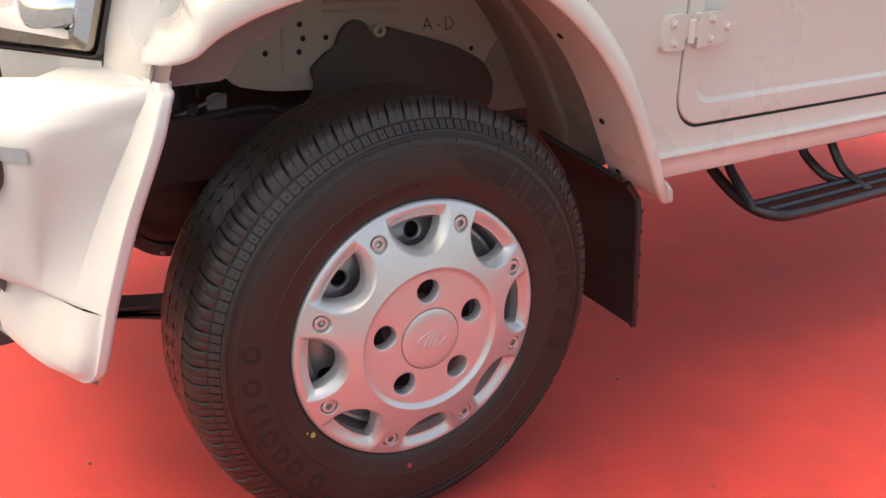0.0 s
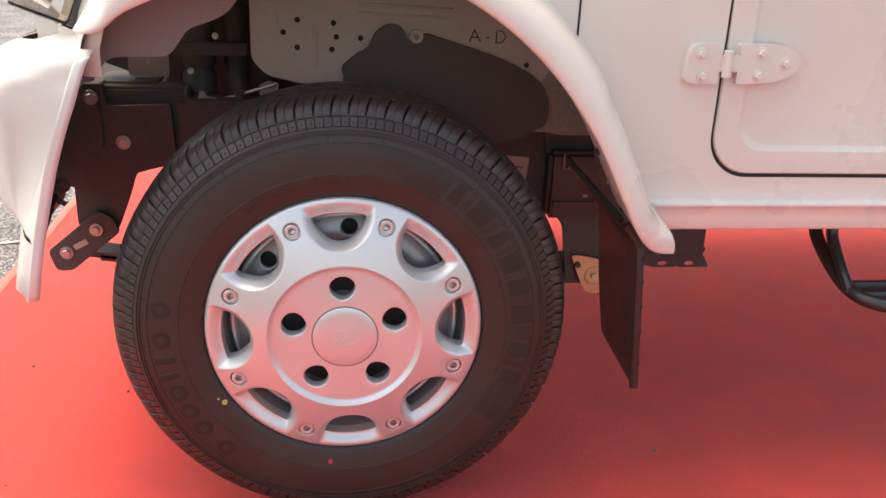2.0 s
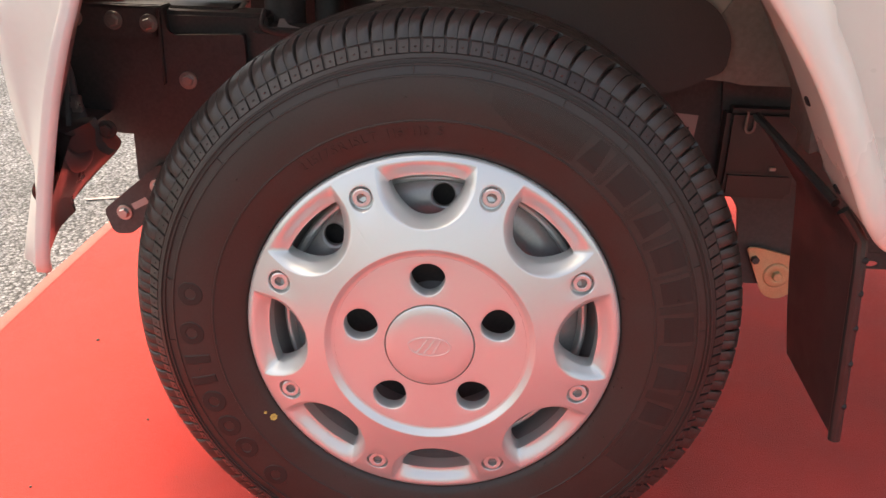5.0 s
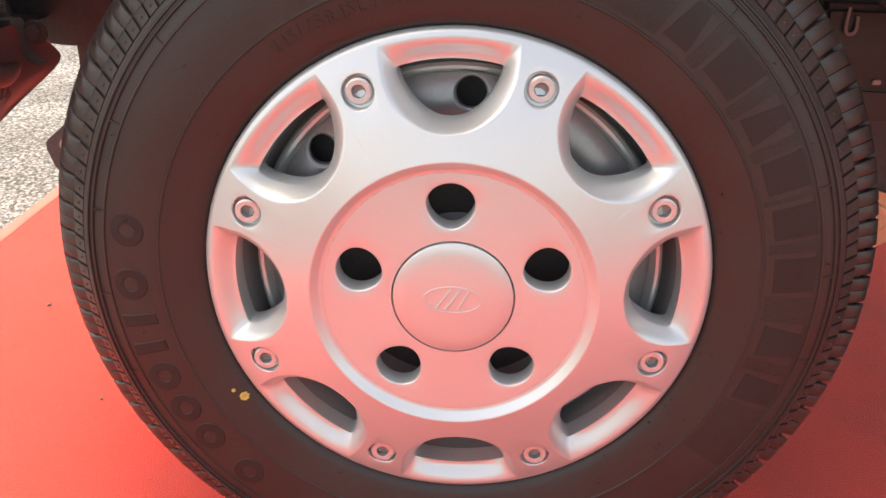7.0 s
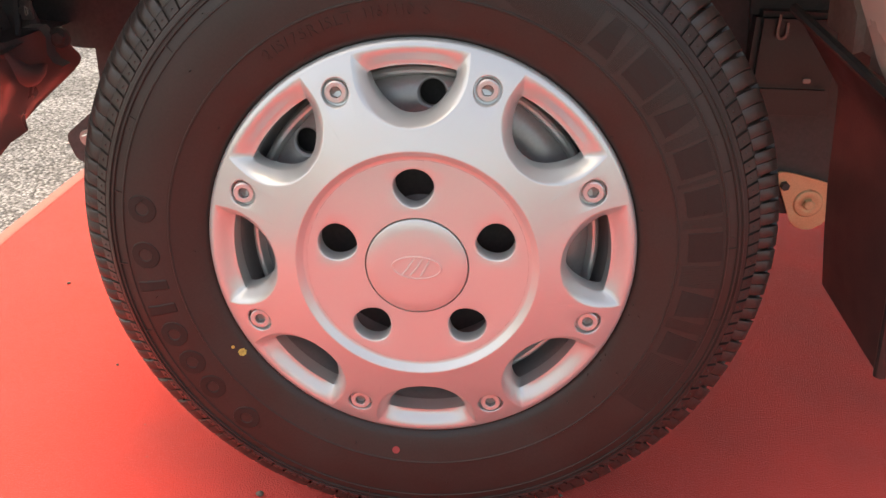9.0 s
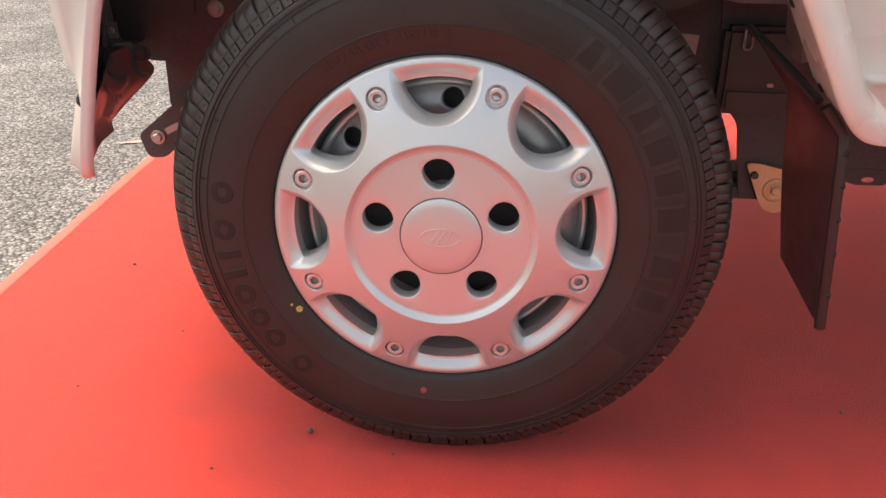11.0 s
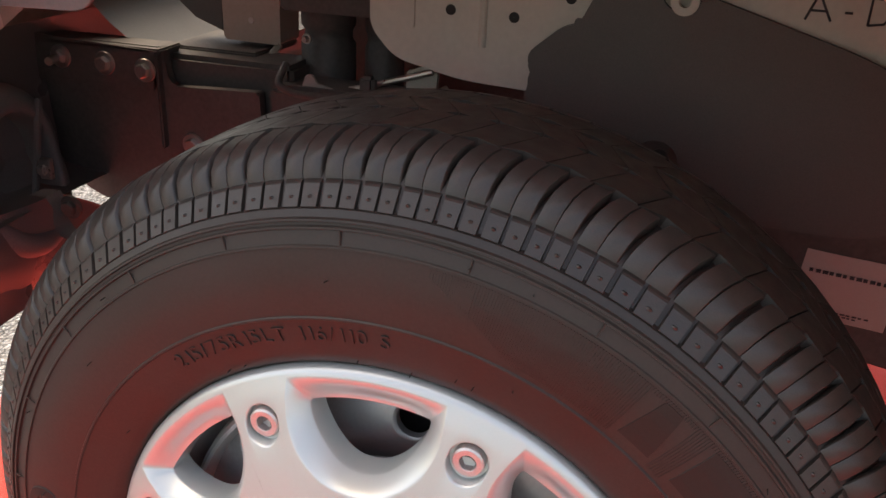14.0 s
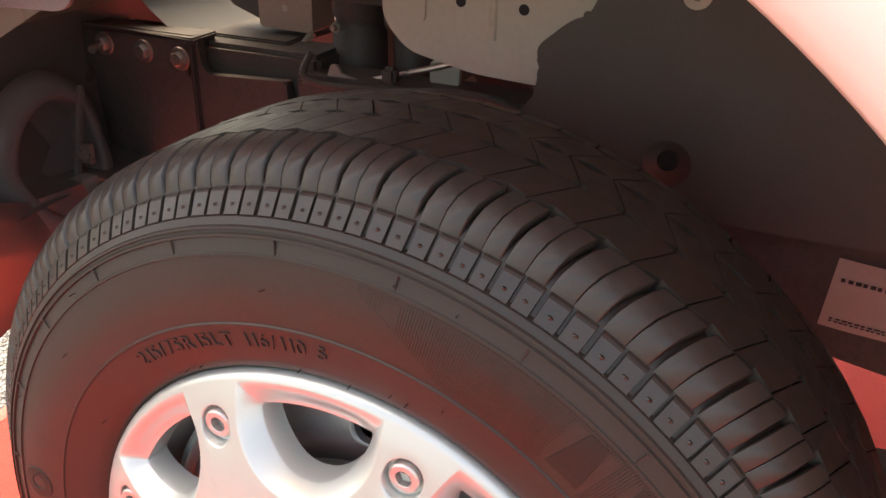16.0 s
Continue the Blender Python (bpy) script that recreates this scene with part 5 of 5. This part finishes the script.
part("bezel", bm, BEZEL, head, "smoked chrome bezel with stepped facets", smooth=25)
bm = bmesh.new()
rows = [[(mid.x + r * math.cos(math.tau * i / 48), d, mid.z + r * math.sin(math.tau * i / 48)) for i in range(48)] for r, d in ((0.060, 0.022), (0.058, 0.014), (0.056, 0.014), (0.047, 0.028), (0.034, 0.038), (0.017, 0.044), (0.001, 0.046))]
grid(bm, rows, close_v=True)
part("reflector", bm, CHROME, head, "round chrome reflector bowl", smooth=40)
bm = bmesh.new()
grid(bm, [[(0.004, 0.0, 0.004), (0.326, 0.0, 0.004)], [(0.004, 0.0, 0.216), (0.326, 0.0, 0.216)]])
GLASS = bpy.data.materials.new("clear_glass")
GLASS.use_nodes = True
gb = GLASS.node_tree.nodes["Principled BSDF"]
gb.inputs["Transmission Weight"].default_value, gb.inputs["Roughness"].default_value, gb.inputs["IOR"].default_value = 1.0, 0.03, 1.1
cover_glass = part("glass", bm, GLASS, head, "clear lamp glass", smooth=0)
cover_glass.visible_shadow = False

# plain grille panel, added to close the front and hold back light
bm = bmesh.new()
grid(bm, [[(-0.47, 0.28, z), (-0.50, 0.40, z), (-0.50, 1.25, z), (-0.47, 1.37, z)] for z in (0.86, 0.94, 1.03)])
part("grille_panel", bm, WHITE, car, "plain white grille panel added to close the front")

# unseen hood, cabin shell and floor, added to close the car against sky light
bm = bmesh.new()
rows = [[(x, y, 1.02 + 0.03 * (1 - abs(y - 0.83) / 0.8)) for y in (0.070, 0.4, 0.83, 1.2, 1.6)] for x in (-0.50, -0.30, 0.0, 0.45)]
grid(bm, rows)
grid(bm, [[(-0.39, 1.6, 0.50), (-0.39, 1.6, 1.02)], [2.6 * Vector((1, 0, 0)) + Vector((0, 1.6, 0.5)), Vector((2.6, 1.6, 1.02))]])
part("hood", bm, WHITE, car, "unseen white hood and far side of the car")
bm = bmesh.new()
grid(bm, [[(0.45, 0.10, 1.03), (0.45, 1.55, 1.03)], [(0.75, 0.14, 1.75), (0.75, 1.5, 1.75)], [(2.6, 0.14, 1.80), (2.6, 1.5, 1.80)], [(2.6, 0.06, 0.5), (2.6, 1.6, 0.5)]])
grid(bm, [[(0.575, 0.072, 1.10), (0.75, 0.14, 1.75)], [(2.6, 0.072, 1.10), (2.6, 0.14, 1.80)]])
grid(bm, [[(1.63, SKIN, 0.588), (1.63, SKIN, 1.10)], [(2.6, SKIN, 0.588), (2.6, SKIN, 1.10)]])
part("cabin", bm, WHITE, car, "unseen white cabin shell")
bm = bmesh.new()
box(bm, 0.56, 2.6, 0.100, 1.58, 0.515, 0.53, 0.003)
box(bm, 0.545, 0.56, 0.39, 1.58, 0.515, 1.0, 0.003)
part("floor_pan", bm, PRIMER, car, "beige primed underbody floor pan")
bm = bmesh.new()
box(bm, -0.22, 0.40, 0.60, 1.15, 0.44, 0.85, 0.04)
box(bm, -0.16, 0.1, 0.54, 0.60, 0.62, 0.80, 0.02)
box(bm, -0.36, -0.20, 0.66, 1.15, 0.52, 0.95, 0.02)
part("engine", bm, BLACK, car, "dark engine block deep in the bay")

STEPB = material("gloss_black_tube_paint", (0.016, 0.015, 0.015), 0.45, vary=0.2, scale=20, fine=300, bump=0.05, coat=0.3)
# side step made of bent black tube
bm = bmesh.new()
tube(bm, spline([(0.862, 0.20, 0.47), (0.863, 0.19, 0.435), (0.868, 0.13, 0.395), (0.875, 0.075, 0.373), (0.90, 0.035, 0.365), (0.96, 0.022, 0.364), (1.2, 0.02, 0.364), (1.75, 0.02, 0.364)], 6), 0.0125, 12)
step = part("side_step", bm, STEPB, car, "black tubular side step under the door", at=pose(0.016, 0.030, -0.010))
for pts in ([(0.8665, 0.152, 0.470), (0.867, 0.14, 0.44), (0.871, 0.080, 0.380), (0.873, 0.072, 0.374)], [(0.873, 0.080, 0.378), (1.75, 0.085, 0.376)], [(0.885, 0.052, 0.371), (1.75, 0.055, 0.371)],
            [(1.16, 0.19, 0.47), (1.162, 0.17, 0.43), (1.175, 0.12, 0.39), (1.20, 0.09, 0.376), (1.24, 0.085, 0.376)], [(1.215, 0.15, 0.47), (1.22, 0.10, 0.40), (1.23, 0.03, 0.365)]):
    bm = bmesh.new()
    tube(bm, spline(pts, 6), 0.0105, 10)
    part("step_tube", bm, STEPB, step)

# ---- small things on the ground ----
def pebble(x, y, size, seed, z=0.0):
    bm = bmesh.new()
    bmesh.ops.create_icosphere(bm, subdivisions=2, radius=size)
    for v in bm.verts:
        v.co *= 1 + 0.5 * noise.noise(v.co * (0.9 / size) + Vector((seed * 7.3, 0, 0)))
        v.co.z *= 0.7
    low = min(v.co.z for v in bm.verts)
    for v in bm.verts:
        v.co.z -= low
    ob = part("pebble", bm, STONE, None, smooth=0)
    ob.matrix_basis = pose(x, y, z, 0, 0, seed * 50)
    return tagged(ob, "tiny grey grit stone lying on the red carpet", "pebble", group="grit on the carpet")


for i, (x, y, size) in enumerate(((-0.192, 0.050, 0.0055), (-0.066, 0.009, 0.0028), (-0.309, -0.043, 0.003), (0.601, 0.165, 0.0042), (-0.658, 0.566, 0.0042), (-0.437, 0.445, 0.004), (-0.472, 0.316, 0.0025), (0.171, 0.077, 0.003), (0.210, 0.074, 0.0025), (0.489, -0.200, 0.003), (-0.279, 0.221, 0.004), (-0.578, 0.135, 0.0025))):
    pebble(x, y, size * 0.8, i + 1)
bm = bmesh.new()
grid(bm, [[(-0.05, -0.008, 0.004), (0.0, -0.006, 0.001), (0.05, -0.012, 0.006)], [(-0.05, 0.006, 0.002), (0.0, 0.008, 0.003), (0.05, 0.004, 0.003)]])
scrap = part("paper_scrap", bm, PAPER, None, smooth=0, at=pose(-0.96, 1.345, -0.004, 0, 0, 20))
tagged(scrap, "small torn white paper scrap on the asphalt", "paper scrap")

bm = bmesh.new()
lint = random.Random(11)
for i in range(90):
    x, y, s = lint.uniform(-0.82, 1.4), lint.uniform(-0.6, 1.2), lint.uniform(0.0004, 0.0011)
    a = lint.uniform(0, 6)
    p = [bm.verts.new((x + s * k * math.cos(a + q), y + s * k * math.sin(a + q), z)) for q, k, z in ((0, 2.2, 0.0005), (2.0, 1.0, 0.0012), (4.1, 1.2, 0.0008))]
    t = bm.verts.new((x, y, 0.0005 + s))
    bm.faces.new(p)
    for k in range(3):
        bm.faces.new((p[k], p[(k + 1) % 3], t))
tagged(part("grit", bm, STONE, None, smooth=0), "scattered fine grit and lint on the red carpet", "grit", kind="stuff")
